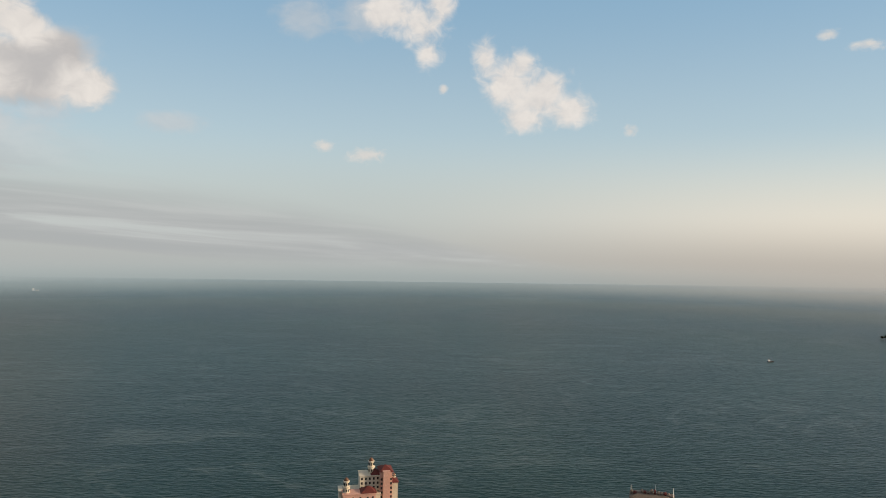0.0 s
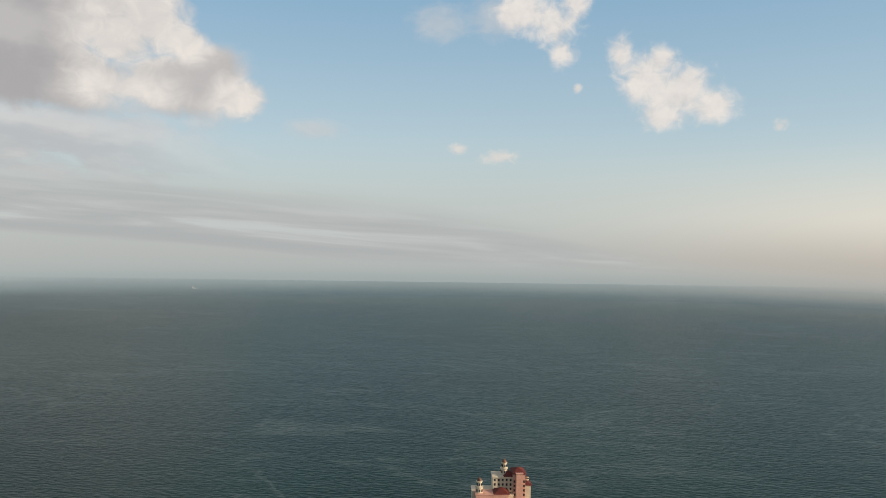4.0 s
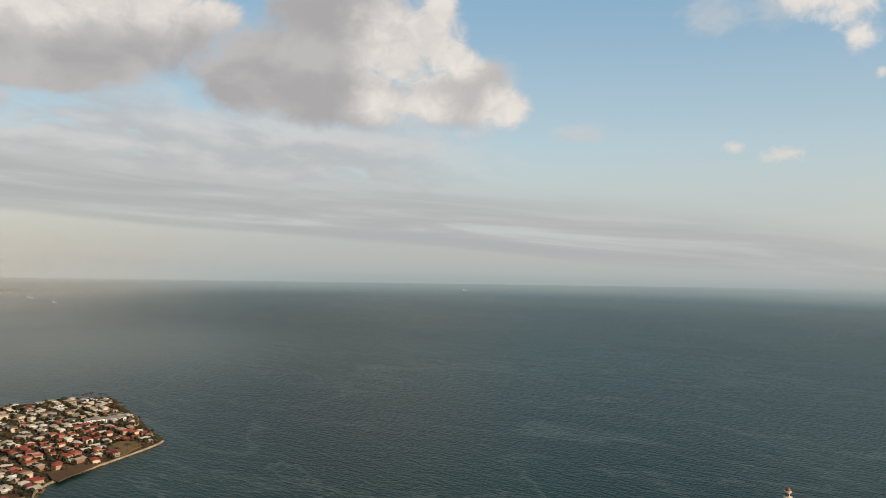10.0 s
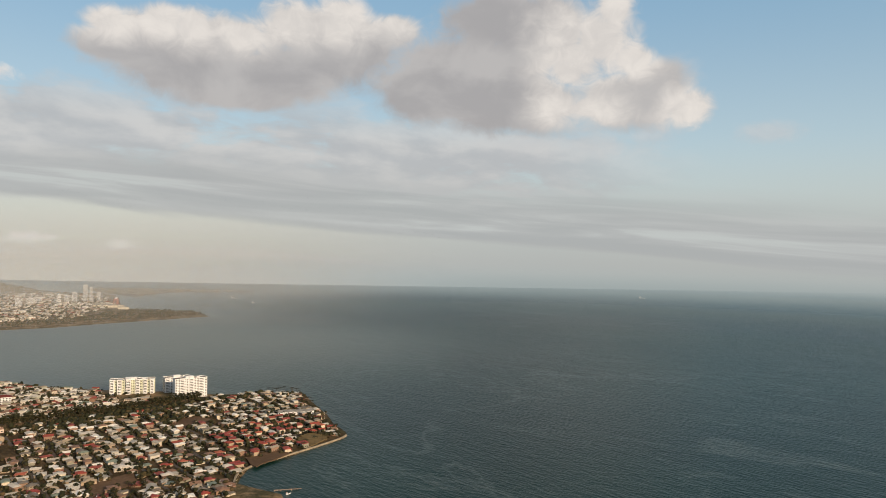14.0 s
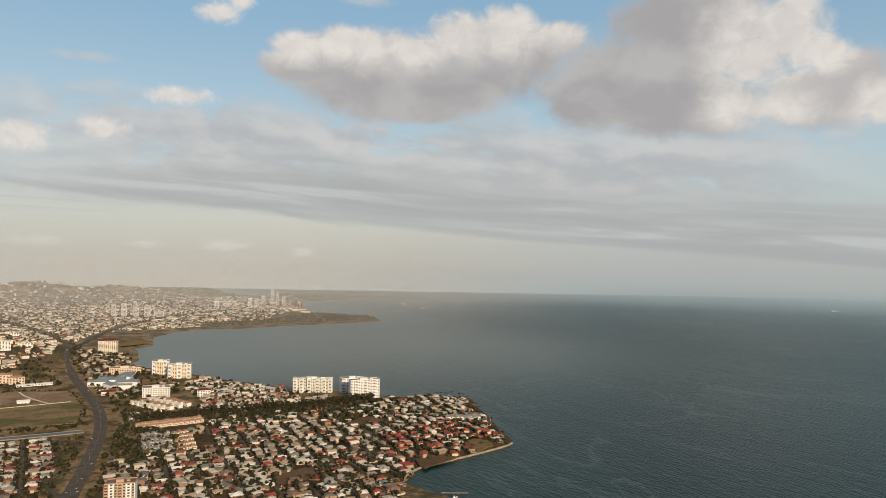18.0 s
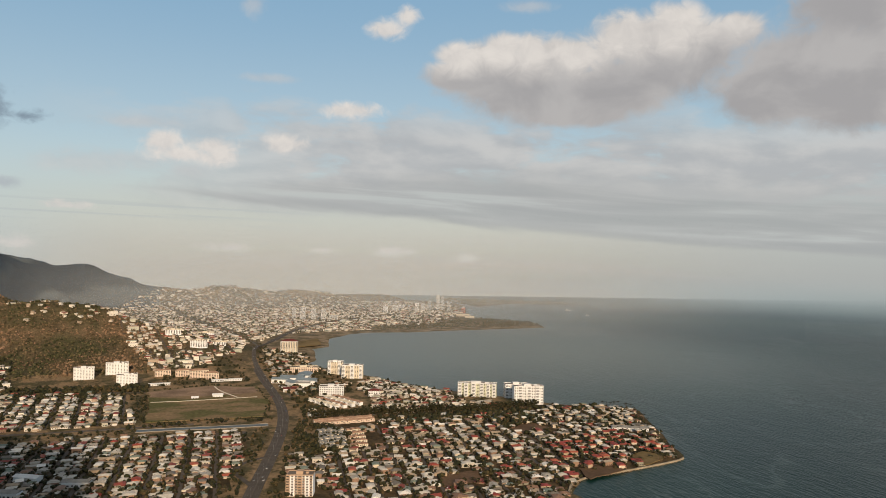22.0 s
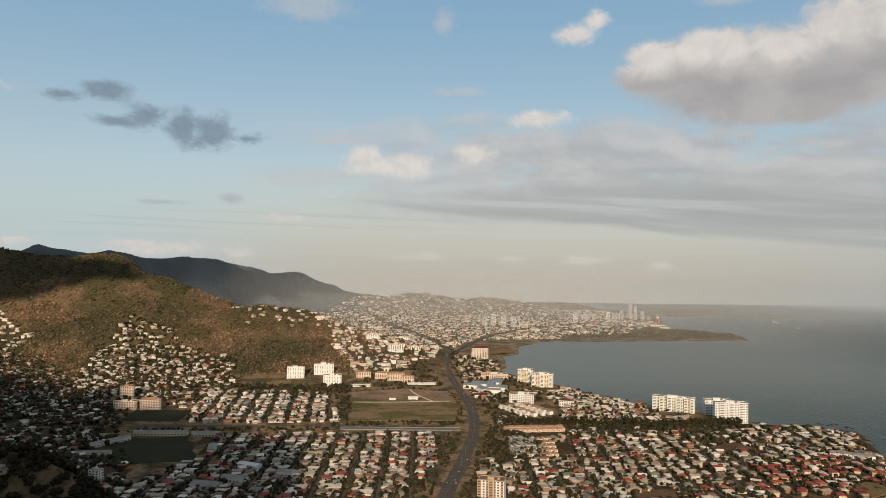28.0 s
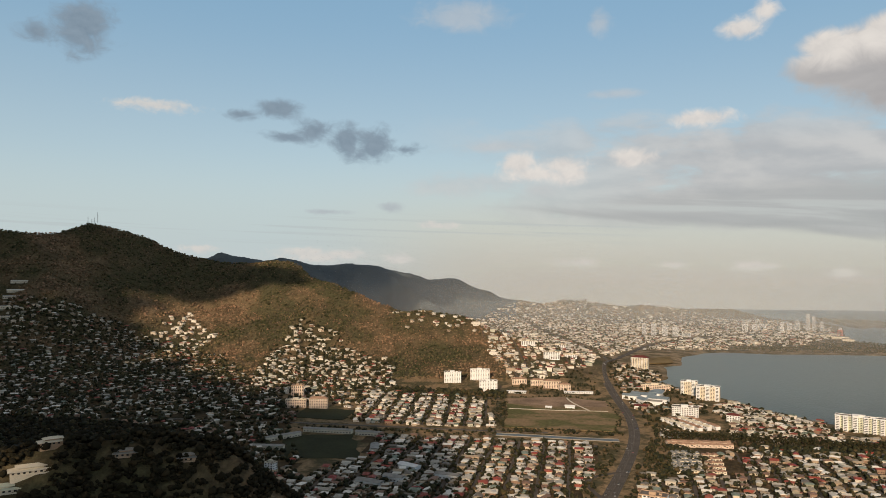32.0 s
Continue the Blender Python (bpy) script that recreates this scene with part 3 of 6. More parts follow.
FAR_SPUR_B = [(-4290, -885, 230), (-3980, -640, 110), (-3800, -500, 40)]
TOWN_HILLS = [(-3950, -120, 70), (-3900, -58, 92), (-3896, 178, 116), (-3875, 437, 86), (-3834, 713, 60), (-3789, 922, 20)]
NEAR_HILL = [(-330, -700, 190), (-520, -520, 140), (-557, -440, 132), (-609, -345, 120), (-636, -268, 92), (-650, -215, 55), (-660, -160, 15)]
WEST_HILL = [(-300, -1500, 200), (-200, -900, 190), (-330, -700, 180)]
RANGES = [(MASSIF, 420), (PALE_RANGE, 300), (FAR_SPUR_B, 260), (SPUR_A, 170), (SPUR_B, 190), (SPUR_C, 200), (SPUR_D, 200), (FAR_RANGE, 420), (FAR_SPUR, 300), (TOWN_HILLS, 330), (NEAR_HILL, 170), (WEST_HILL, 320)]

lattice = np.random.RandomState(5).rand(256, 256)


def rumple(x, y, size, octaves=4):
    """Smooth random relief between 0 and 1, with detail down from the given size in metres."""
    out, amp, total = 0.0, 1.0, 0.0
    for o in range(octaves):
        u, v = x / size + 17.3 * o, y / size + 9.1 * o
        i, j = np.floor(u).astype(int), np.floor(v).astype(int)
        a, b = u - i, v - j
        a, b = a * a * (3 - 2 * a), b * b * (3 - 2 * b)
        g = lambda p, q: lattice[p % 256, q % 256]
        out = out + amp * (g(i, j) * (1 - a) * (1 - b) + g(i + 1, j) * a * (1 - b) + g(i, j + 1) * (1 - a) * b + g(i + 1, j + 1) * a * b)
        total += amp
        amp, size = amp * 0.5, size * 0.5
    return out / total


def seg_distance(x, y, ax, ay, bx, by):
    t = np.clip(((x - ax) * (bx - ax) + (y - ay) * (by - ay)) / ((bx - ax) ** 2 + (by - ay) ** 2), 0, 1)
    return np.hypot(x - ax - t * (bx - ax), y - ay - t * (by - ay)), t


def within(x, y, poly):
    x, y = np.asarray(x, float), np.asarray(y, float)
    c = np.zeros(x.shape, bool)
    for (ax, ay), (bx, by) in zip(poly, poly[1:] + poly[:1]):
        if ay != by:
            c ^= ((ay > y) != (by > y)) & (x < (bx - ax) * (y - ay) / (by - ay) + ax)
    return c


def line_distance(x, y, pts, closed=False):
    d = np.full(np.shape(x), 1e9)
    ends = pts[1:] + pts[:1] if closed else pts[1:]
    for p, q in zip(pts, ends):
        d = np.minimum(d, seg_distance(x, y, p[0], p[1], q[0], q[1])[0])
    return d


def shore(x, y):
    """Metres inland; under zero in the water."""
    best = np.full(np.shape(x), -1e9)
    for poly in (COAST, MANGROVE, ISLET):
        d = line_distance(x, y, poly, True)
        best = np.maximum(best, np.where(within(x, y, poly), d, -d))
    return best + (rumple(x, y, 60, 3) - 0.5) * 14


def hills(x, y):
    z = np.zeros(np.shape(x))
    for pts, wide in RANGES:
        for (ax, ay, az), (bx, by, bz) in zip(pts, pts[1:]):
            d, t = seg_distance(x, y, ax, ay, bx, by)
            crest = az + t * (bz - az)
            w = wide * (0.45 + 0.55 * crest / 300.0)
            z = np.maximum(z, crest * np.exp(-1.6 * (d / w) ** 1.35))
    folds = rumple(x, y, 260, 5)
    edge = np.clip(z / 60, 0, 1)
    ravines = 1 - 2 * np.abs(rumple(x + 900, y - 400, 330, 3) - 0.5)
    return z + edge * (0.55 * (folds - 0.60) + 0.55 * (0.80 - ravines)) * np.minimum(z, 205 - 0.40 * z)


def land(x, y):
    x, y = np.asarray(x, float), np.asarray(y, float)
    s = shore(x, y)
    flat = np.clip(s * 0.09, -5, 2.6)
    inland = np.clip((s - 20) / 150, 0, 1)
    return flat + np.where(s > 0, hills(x, y), 0) * inland


def height(x, y):
    return float(land(np.array([x]), np.array([y]))[0])


def build_land():
    step = 16.0
    xs, ys = np.arange(-5300, 1000, step), np.arange(-3000, 2420, step)
    gx, gy = np.meshgrid(xs, ys, indexing="ij")
    gz = land(gx.ravel(), gy.ravel())
    v = np.stack([gx.ravel(), gy.ravel(), gz], 1)
    nx, ny = len(xs), len(ys)
    i, j = np.meshgrid(np.arange(nx - 1), np.arange(ny - 1), indexing="ij")
    a = (i * ny + j).ravel()
    f = np.stack([a, a + ny, a + ny + 1, a + 1], 1)
    keep = gz[f].max(1) > -4.5
    cx, cz = v[f[:, 0], 0], gz[f].mean(1)
    slot = np.where(cz > 14, 1, 0)
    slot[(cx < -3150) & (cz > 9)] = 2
    town = line_distance(v[f[:, 0], 0], v[f[:, 0], 1], [p[:2] for p in TOWN_HILLS]) < 420
    slot[town & (slot == 2) & (v[f[:, 0], 1] > -120)] = 3
    slot[(cx < -1900) & (slot == 0) & (v[f[:, 0], 1] > -420)] = 3
    middle = v[f].mean(1)
    built = np.zeros(len(f), bool)
    for poly in BUILT:
        built |= within(middle[:, 0], middle[:, 1], poly)
    slot[(slot == 0) & ~built] = 4
    me = array_mesh("ground", v, f[keep], slot[keep], GROUND, HILL, HAZED_FOREST, TOWN_GROUND, OPEN_GROUND)
    me.polygons.foreach_set("use_smooth", np.ones(int(keep.sum()), bool))
    tagged(new("ground", me), "dry coastal plain rising to wooded hills", "ground", kind="structure")
    s = Shape()
    s.face([(-14000, -14000, 0), (14000, -14000, 0), (14000, 14000, 0), (-14000, 14000, 0)])
    tagged(new("water", s.mesh("water", WATER)), "dark blue-green sea with small wind waves", "sea", kind="structure")



# outlines of the quarters of the town
PENINSULA = [(-1150, 235), (-1145, 560), (-1160, 720), (-1124, 775), (-1030, 735), (-950, 702), (-876, 668), (-835, 650), (-812, 625), (-795, 532), (-785, 470), (-735, 412), (-690, 390), (-690, 130), (-880, 118), (-980, 140), (-985, 235)]
BAYSIDE = [(-1195, 300), (-1290, 330), (-1420, 330), (-1580, 385), (-1460, 432), (-1290, 570), (-1225, 590), (-1190, 560)]
POINT_TIP = [(-1145, 560), (-1200, 590), (-1190, 640), (-1150, 715), (-1120, 745), (-1110, 640)]
GRID_WEST = [(-1145, -270), (-1145, 95), (-1000, 80), (-760, 20), (-690, 0), (-690, -130), (-790, -285), (-840, -300), (-960, -268), (-1000, -232)]
GRID_NORTH = [(-1225, -310), (-1225, -70), (-1490, -95), (-1520, -340), (-1340, -330)]
SHADE = [(-1000, -330), (-840, -280), (-720, -230), (-700, -330), (-760, -620), (-1150, -920), (-1740, -1380), (-1900, -1160), (-1800, -800), (-1480, -560), (-1330, -440), (-1160, -400)]
SLOPE = [(-1350, -350), (-1400, -480), (-1560, -640), (-1830, -690), (-2000, -660), (-1960, -560), (-1860, -470), (-1810, -350), (-1560, -300)]
VALLEY = [(-1800, -990), (-1870, -1040), (-1990, -1060), (-2080, -1020), (-2000, -950), (-1930, -870), (-1840, -900)]
RIDGE = [(-1960, -330), (-2010, -120), (-2200, -40), (-2350, -230), (-2250, -420), (-2080, -420)]
STRIP = [(-1230, 182), (-1560, 180), (-1900, 175), (-2060, 210), (-1990, 300), (-1880, 315), (-1800, 280), (-1600, 340), (-1420, 320), (-1270, 240)]
TOWN_NEAR = [(-1620, -30), (-1860, 130), (-2050, 165), (-2400, 280), (-2520, 420), (-2560, 640), (-2900, 700), (-3000, 300), (-2900, -100), (-2500, -300), (-2200, -260), (-1950, -130)]
TOWN_FAR = [(-2700, 560), (-2700, 900), (-3000, 1130), (-3250, 1230), (-3700, 1400), (-4050, 1250), (-4150, 400), (-4100, -120), (-3600, -350), (-2900, -180), (-2950, 300), (-2900, 700)]
HILL_TOWN = [(-2300, -400), (-2600, -420), (-3000, -500), (-3400, -500), (-3000, -250), (-2500, -260)]
DARK_WOOD = [(-1131, -900), (-1159, -759), (-1125, -589), (-1042, -445), (-925, -362), (-850, -325), (-760, -300), (-700, -330), (-650, -600), (-760, -900)]
BUILT = [PENINSULA, GRID_WEST, POINT_TIP, SHADE, DARK_WOOD]
build_land()

# ---- roads, canal and open ground ----
HIGHWAY = [(-640, 30), (-760, 58), (-885, 88), (-978, 112), (-1126, 146), (-1242, 163), (-1373, 170), (-1571, 164), (-1867, 161), (-2039, 190), (-2239, 256),
           (-2480, 329), (-2700, 420), (-3000, 640), (-3200, 900)]
CITY_ROADS = [[(-2040, 195), (-2500, 180), (-3000, 60), (-3500, -20)], [(-1500, 100), (-1480, -60), (-1560, -260), (-1520, -420)], [(-1205, 20), (-1200, -90), (-1210, -420), (-1190, -700)]]
FIELD = [(-1230, -50), (-1222, 130), (-1336, 148), (-1500, 142), (-1540, 60), (-1500, -60)]
PITCH = [(-1122, -392), (-1138, -285), (-1003, -245), (-985, -348)]
BARE = [(-839, 292), (-852, 352), (-803, 343), (-800, 290)]
BARE_B = [(-1042, 481), (-1067, 537), (-1026, 546), (-1004, 487)]
POINT_LAWN = [(-818, 605), (-842, 622), (-862, 604), (-850, 574), (-808, 572)]
SITE = [(-775, 470), (-795, 530), (-818, 530), (-815, 475)]


def smooth_line(pts, step=12.0):
    """Points along a rounded line, with the way along it."""
    p = np.array(pts, float)
    for _ in range(3):
        q = [p[0]]
        for a, b in zip(p, p[1:]):
            q += [a * 0.75 + b * 0.25, a * 0.25 + b * 0.75]
        p = np.array(q + [p[-1]])
    s = np.concatenate([[0], np.cumsum(np.hypot(*np.diff(p, axis=0).T))])
    u = np.arange(0, s[-1], step)
    c = np.stack([np.interp(u, s, p[:, 0]), np.interp(u, s, p[:, 1])], 1)
    t = np.gradient(c, axis=0)
    t /= np.hypot(t[:, 0], t[:, 1])[:, None]
    return c, t


def ribbon(name, c, t, a, b, lift, mat, thick=0.5, dash=None, z=None):
    """A strip between the offsets a and b beside a line, with real edges."""
    nrm = np.stack([-t[:, 1], t[:, 0]], 1)
    z = land(c[:, 0], c[:, 1]) if z is None else z
    z = np.maximum(z, 1.6) + lift
    s = Shape()
    for i in range(len(c) - 1):
        if dash and i % dash:
            continue
        q = [(*(c[k] + nrm[k] * o), z[k]) for k, o in ((i, a), (i + 1, a), (i + 1, b), (i, b))]
        low = [(x, y, h - thick) for x, y, h in q]
        s.solid(q + low, [(0, 3, 2, 1), (0, 1, 5, 4), (2, 3, 7, 6), (4, 5, 6, 7)])
    return new(name, s.mesh(name, mat))


def build_highway():
    c, t = smooth_line(HIGHWAY)
    z = np.maximum(land(c[:, 0], c[:, 1]), 2.4)
    road = tagged(ribbon("road", c, t, -8.6, 8.6, 0.35, ASPHALT, z=z), "wide dual carriageway of worn grey asphalt", "road", kind="structure")
    for name, a, b, mat, lift, dash in (("median", -0.8, 0.8, STREET, 0.75, None), ("lane_line", 4.1, 4.3, LINE, 0.36, 2), ("lane_line", 6.8, 7.0, LINE, 0.36, 2),
                                        ("lane_line", -4.3, -4.1, LINE, 0.36, 2), ("lane_line", -7.0, -6.8, LINE, 0.36, 2), ("kerb", 8.6, 8.9, STREET, 0.5, None), ("kerb", -8.9, -8.6, STREET, 0.5, None)):
        ob = ribbon(name, c, t, a, b, lift, mat, 0.4 if mat is not LINE else 0.005, dash, z)
        ob.parent = road
    for pts in CITY_ROADS:
        c2, t2 = smooth_line(pts, 14.0)
        tagged(ribbon("road", c2, t2, -4, 4, 0.6, STREET), "two-lane street of grey asphalt", "road", kind="structure")
    # slip road that turns off beside the highway
    c2, t2 = smooth_line([(-985, 108), (-965, 75), (-930, 62), (-890, 72), (-860, 80)], 6.0)
    tagged(ribbon("road", c2, t2, -3, 3, 0.5, ASPHALT), "narrow slip road turning off the highway", "road", kind="structure")


build_highway()


def slab(name, poly, mat, lift, label, category, thick=1.0):
    """A flat piece of ground over the plain, with its outline a little uneven."""
    s = Shape()
    pts = []
    for (ax, ay), (bx, by) in zip(poly, poly[1:] + poly[:1]):
        for k in range(6):
            u = k / 6
            x, y = ax + u * (bx - ax), ay + u * (by - ay)
            w = (float(rumple(np.array([x]), np.array([y]), 18.0, 2)[0]) - 0.5) * 13
            pts.append((x + w, y - w))
    z = max(height(x, y) for x, y in pts) + lift
    top = [(x, y, z) for x, y in pts]
    s.face(top)
    k = len(pts)
    for i in range(k):
        j = (i + 1) % k
        s.face([(*pts[i], z - thick), (*pts[j], z - thick), top[j], top[i]])
    return tagged(new(name, s.mesh(name, mat)), label, category, kind="structure")


slab("field", FIELD, FIELD_GRASS, 0.35, "dry brown grass field beside the highway", "field")
slab("playing_field", PITCH, PITCH_GRASS, 0.4, "green school playing field", "field")
slab("bare_ground", BARE, BARE_EARTH, 0.4, "bare brown earth lot among houses", "lot")
slab("bare_ground", BARE_B, BARE_EARTH, 0.4, "bare brown earth lot among houses", "lot")
slab("point_lawn", POINT_LAWN, DRY_GRASS, 0.4, "dry lawn at the tip of the point", "lawn")
slab("building_site", SITE, BARE_EARTH, 0.5, "cleared building site by the sea wall", "lot")
slab("school_field", [(-1245, -330), (-1330, -330), (-1330, -430), (-1245, -420)], PITCH_GRASS, 0.4, "dark green open park among houses", "field")
slab("green_plot", [(-1395, 20), (-1400, 70), (-1440, 75), (-1440, 15)], PITCH_GRASS, 0.9, "fenced green sports court in the field", "court", 0.5)
slab("cleared_ground", [(-1440, -52), (-1425, 40), (-1432, 138), (-1497, 138), (-1534, 60), (-1497, -56)], CLEARED, 0.5, "bare brown cleared ground at the far side of the field", "lot")
slab("town_lawn", [(-2100, 330), (-2090, 262), (-2180, 280), (-2280, 400), (-2130, 385)], DRY_GRASS, 0.4, "dry lawn by the bay", "lawn")
slab("plot", [(-1290, 195), (-1400, 200), (-1390, 232), (-1300, 235)], DRY_GRASS, 0.4, "dry empty plot beside the highway", "lot")


FIELD_Z = max(height(x, y) for x, y in FIELD) + 0.35
for pts in ([(-1388, -50), (-1384, 40), (-1392, 138)], [(-1392, 100), (-1470, 70), (-1530, 62)]):
    c_, t_ = smooth_line(pts, 8.0)
    tagged(ribbon("dirt_track", c_, t_, -1.5, 1.5, 0.55, CREAM, 0.5, None, np.full(len(c_), FIELD_Z)), "pale dirt track across the field", "track", kind="structure")


def build_canal():
    c, t = smooth_line([(-1180, -62), (-1179, -20), (-1171, 60), (-1168, 138)])
    z = np.full(len(c), 2.75)
    water = tagged(ribbon("canal", c, t, -8, 8, 0.3, CANAL, z=z), "still blue-grey water of a straight canal", "canal", kind="structure")
    for a, b in ((8, 8.8), (-8.8, -8)):
        ob = ribbon("bank_wall", c, t, a, b, 0.9, CONCRETE, 1.2, None, z)
        ob.parent = water


build_canal()


def build_sea_wall():
    c, t = smooth_line([(-742, 421), (-770, 440), (-787, 470), (-795, 532), (-814, 627), (-826, 646)], 5.0)
    z = np.full(len(c), 1.6)
    wall = tagged(ribbon("sea_wall", c, t, -1.0, 1.0, 0.5, ROCK, 4.0, None, z), "low tan stone sea wall along the point", "sea wall", kind="structure")
    rnd = random.Random(4)
    stones = []
    for k in range(3):
        s = Shape()
        pts = [(math.cos(a) * rnd.uniform(0.7, 1.2), math.sin(a) * rnd.uniform(0.7, 1.2)) for a in (0, 1.05, 2.1, 3.14, 4.2, 5.25)]
        v = [(x, y, -0.6) for x, y in pts] + [(x * 0.7, y * 0.7, 0.6) for x, y in pts]
        s.solid(v, [(6, 7, 8, 9, 10, 11)] + [(i, (i + 1) % 6, 6 + (i + 1) % 6, 6 + i) for i in range(6)])
        stones.append(s.mesh("stone", ROCK))
    for i in range(0, len(c) - 1):
        for o in (1.6, 2.6):
            q = c[i] + np.array([t[i][1], -t[i][0]]) * (o + rnd.uniform(-0.5, 0.5))
            part("stone", stones[rnd.randrange(3)], wall, at=Matrix.LocRotScale((q[0], q[1], 0.5 - 0.2 * o / 4), Euler((rnd.uniform(-0.4, 0.4), rnd.uniform(-0.4, 0.4), rnd.uniform(0, 6))), (rnd.uniform(0.35, 0.7),) * 3))


build_sea_wall()


# ---- houses ----
KEEP_OFF = [DARK_WOOD, FIELD, PITCH, BARE, BARE_B, POINT_LAWN, SITE]
PLOTS = [(-1225, 595, 62), (-1300, 535, 50), (-1625, 325, 45), (-1565, 350, 45), (-2000, 275, 45), (-1649, -185, 36), (-1683, -126, 36), (-1566, -99, 36),
         (-1439, -478, 28), (-1338, -426, 58), (-822, 125, 34), (-1545, 235, 75), (-1388, 272, 42), (-1320, 262, 72), (-1155, 247, 50), (-1045, 222, 60),
         (-1640, 10, 70), (-1075, -320, 85), (-3025, 490, 75), (-3430, 1200, 60), (-1880, 40, 40), (-1640, 262, 40)]


def free(x, y):
    """Where houses and trees may stand."""
    ok = shore(x, y) > 9
    ok &= line_distance(x, y, HIGHWAY) > 22
    for pts in CITY_ROADS:
        ok &= line_distance(x, y, pts) > 13
    ok &= line_distance(x, y, [(-1172, -420), (-1176, -200), (-1178, -40), (-1168, 138)]) > 17
    ok &= line_distance(x, y, [(-1192, 205), (-1186, 285), (-1168, 430), (-1172, 600)]) > 16
    for poly in KEEP_OFF:
        ok &= ~within(x, y, poly)
    for px, py, r in PLOTS:
        ok &= np.hypot(x - px, y - py) > r
    return ok


def lots(poly, turn, wide, deep, street, seed, loose=0.0):
    """House lots in rows along streets: place, turn and a random number for each; and the streets' lines."""
    rnd = np.random.RandomState(seed)
    p = np.array(poly, float)
    a = radians(turn)
    c, s = math.cos(a), math.sin(a)
    u, v = p[:, 0] * c + p[:, 1] * s, -p[:, 0] * s + p[:, 1] * c
    out, lines = [], []
    row, k = v.min() + deep / 2, 0
    while row < v.max():
        cols = np.arange(u.min(), u.max(), wide)
        cols = cols + rnd.uniform(-0.18 - loose, 0.18 + loose, len(cols)) * wide
        rows = row + rnd.uniform(-0.12 - loose, 0.12 + loose, len(cols)) * deep
        x, y = cols * c - rows * s, cols * s + rows * c
        ok = within(x, y, poly) & free(x, y) & (rnd.rand(len(x)) > 0.07 + 0.5 * loose)
        for i in np.nonzero(ok)[0]:
            out.append((x[i], y[i], a + rnd.normal(0, 0.06 + loose * 0.8) + (math.pi / 2 if rnd.rand() < 0.4 else 0), rnd.rand()))
        k += 1
        if k % 2 == 0:
            mid = row + deep / 2 + street / 2
            cols = np.arange(u.min(), u.max(), 10.0)
            x, y = cols * c - mid * s, cols * s + mid * c
            ok = within(x, y, poly) & free(x, y)
            run = []
            for i in range(len(cols)):
                if ok[i]:
                    run.append((x[i], y[i]))
                if (not ok[i] or i == len(cols) - 1) and run:
                    if len(run) > 3:
                        lines.append(run)
                    run = []
            row += street
        row += deep
    return out, lines


DISTRICTS = [("peninsula", PENINSULA, -7, 14, 15, 6, 11), ("bayside", BAYSIDE, 40, 14, 14, 6, 12), ("tip", POINT_TIP, -10, 20, 20, 8, 13), ("west grid", GRID_WEST, -3, 12.5, 13.5, 11, 14),
             ("north grid", GRID_NORTH, 3, 12, 12, 11, 15), ("shade", SHADE, 28, 15, 16, 7, 16), ("slope", SLOPE, 20, 14, 15, 5, 17), ("valley", VALLEY, 10, 15, 15, 6, 18), ("ridge", RIDGE, 40, 26, 24, 8, 23), ("strip", STRIP, 10, 18, 19, 8, 19),
             ("near town", TOWN_NEAR, 12, 15, 15.5, 8, 20), ("far town", TOWN_FAR, 20, 22, 22, 9, 21), ("hill town", HILL_TOWN, -15, 32, 36, 10, 22)]


def red_quarter(x, y):
    return within(np.array([x]), np.array([y]), [(-945, 500), (-960, 640), (-850, 660), (-800, 560), (-780, 440), (-850, 450)])[0]


def house_meshes(w, d, h, hipped, wing, red):
    """Walls, roof, one window, a door and a porch slab for a house of that size."""
    walls, roof = Shape(), Shape()
    walls.box(-w / 2, -d / 2, -1.2, w / 2, d / 2, h)
    roof.hip(w, d, h, d * 0.2, 1.1, None if hipped else 0.0)
    if wing:
        walls.box(w * 0.08, d / 2 - 0.2, -1.2, w / 2 - 0.3, d / 2 + 3.6, h - 0.3)
        x0, x1, y0, y1, z = w * 0.08 - 0.6, w / 2 + 0.3, d / 2 - 2.5, d / 2 + 4.3, h - 0.25
        m = (x0 + x1) / 2
        roof.solid([(x0, y0, z), (x1, y0, z), (x1, y1, z), (x0, y1, z), (m, y0, z + 1.3), (m, y1 - 1.6, z + 1.3)], [(0, 3, 5, 4), (1, 4, 5, 2), (3, 2, 5), (0, 4, 1)])
    ay = -d / 2 - 1.9
    walls.box(w * 0.14, ay - 1.8, -1.2, w * 0.44, ay + 2.0, h - 0.8)
    roof.solid([(w * 0.08, ay - 2.4, h - 0.9), (w * 0.5, ay - 2.4, h - 0.7), (w * 0.5, ay + 1.9, h - 0.2), (w * 0.08, ay + 1.9, h - 0.2), (w * 0.28, ay, h - 1.0)], [(0, 1, 2, 3), (1, 0, 4), (2, 1, 4), (3, 2, 4), (0, 3, 4)])
    win, door, porch = Shape(), Shape(), Shape()
    win.box(-0.8, -0.05, -0.6, 0.8, 0.06, 0.6)
    door.box(-0.5, -0.05, 0, 0.5, 0.07, 2.1)
    porch.box(-1.8, 0, -0.1, 1.8, 1.8, 0.12)
    porch.box(-1.7, 1.5, 0.1, -1.5, 1.7, 2.5)
    porch.box(1.5, 1.5, 0.1, 1.7, 1.7, 2.5)
    porch.box(-2.0, 0, 2.5, 2.0, 2.0, 2.65)
    return (walls.mesh("wall", HOUSE_WALL), roof.mesh("roof", HOUSE_RED if red else HOUSE_ROOF), win.mesh("window", GLASS), door.mesh("door", BROWN_WALL), porch.mesh("porch", WHITE))


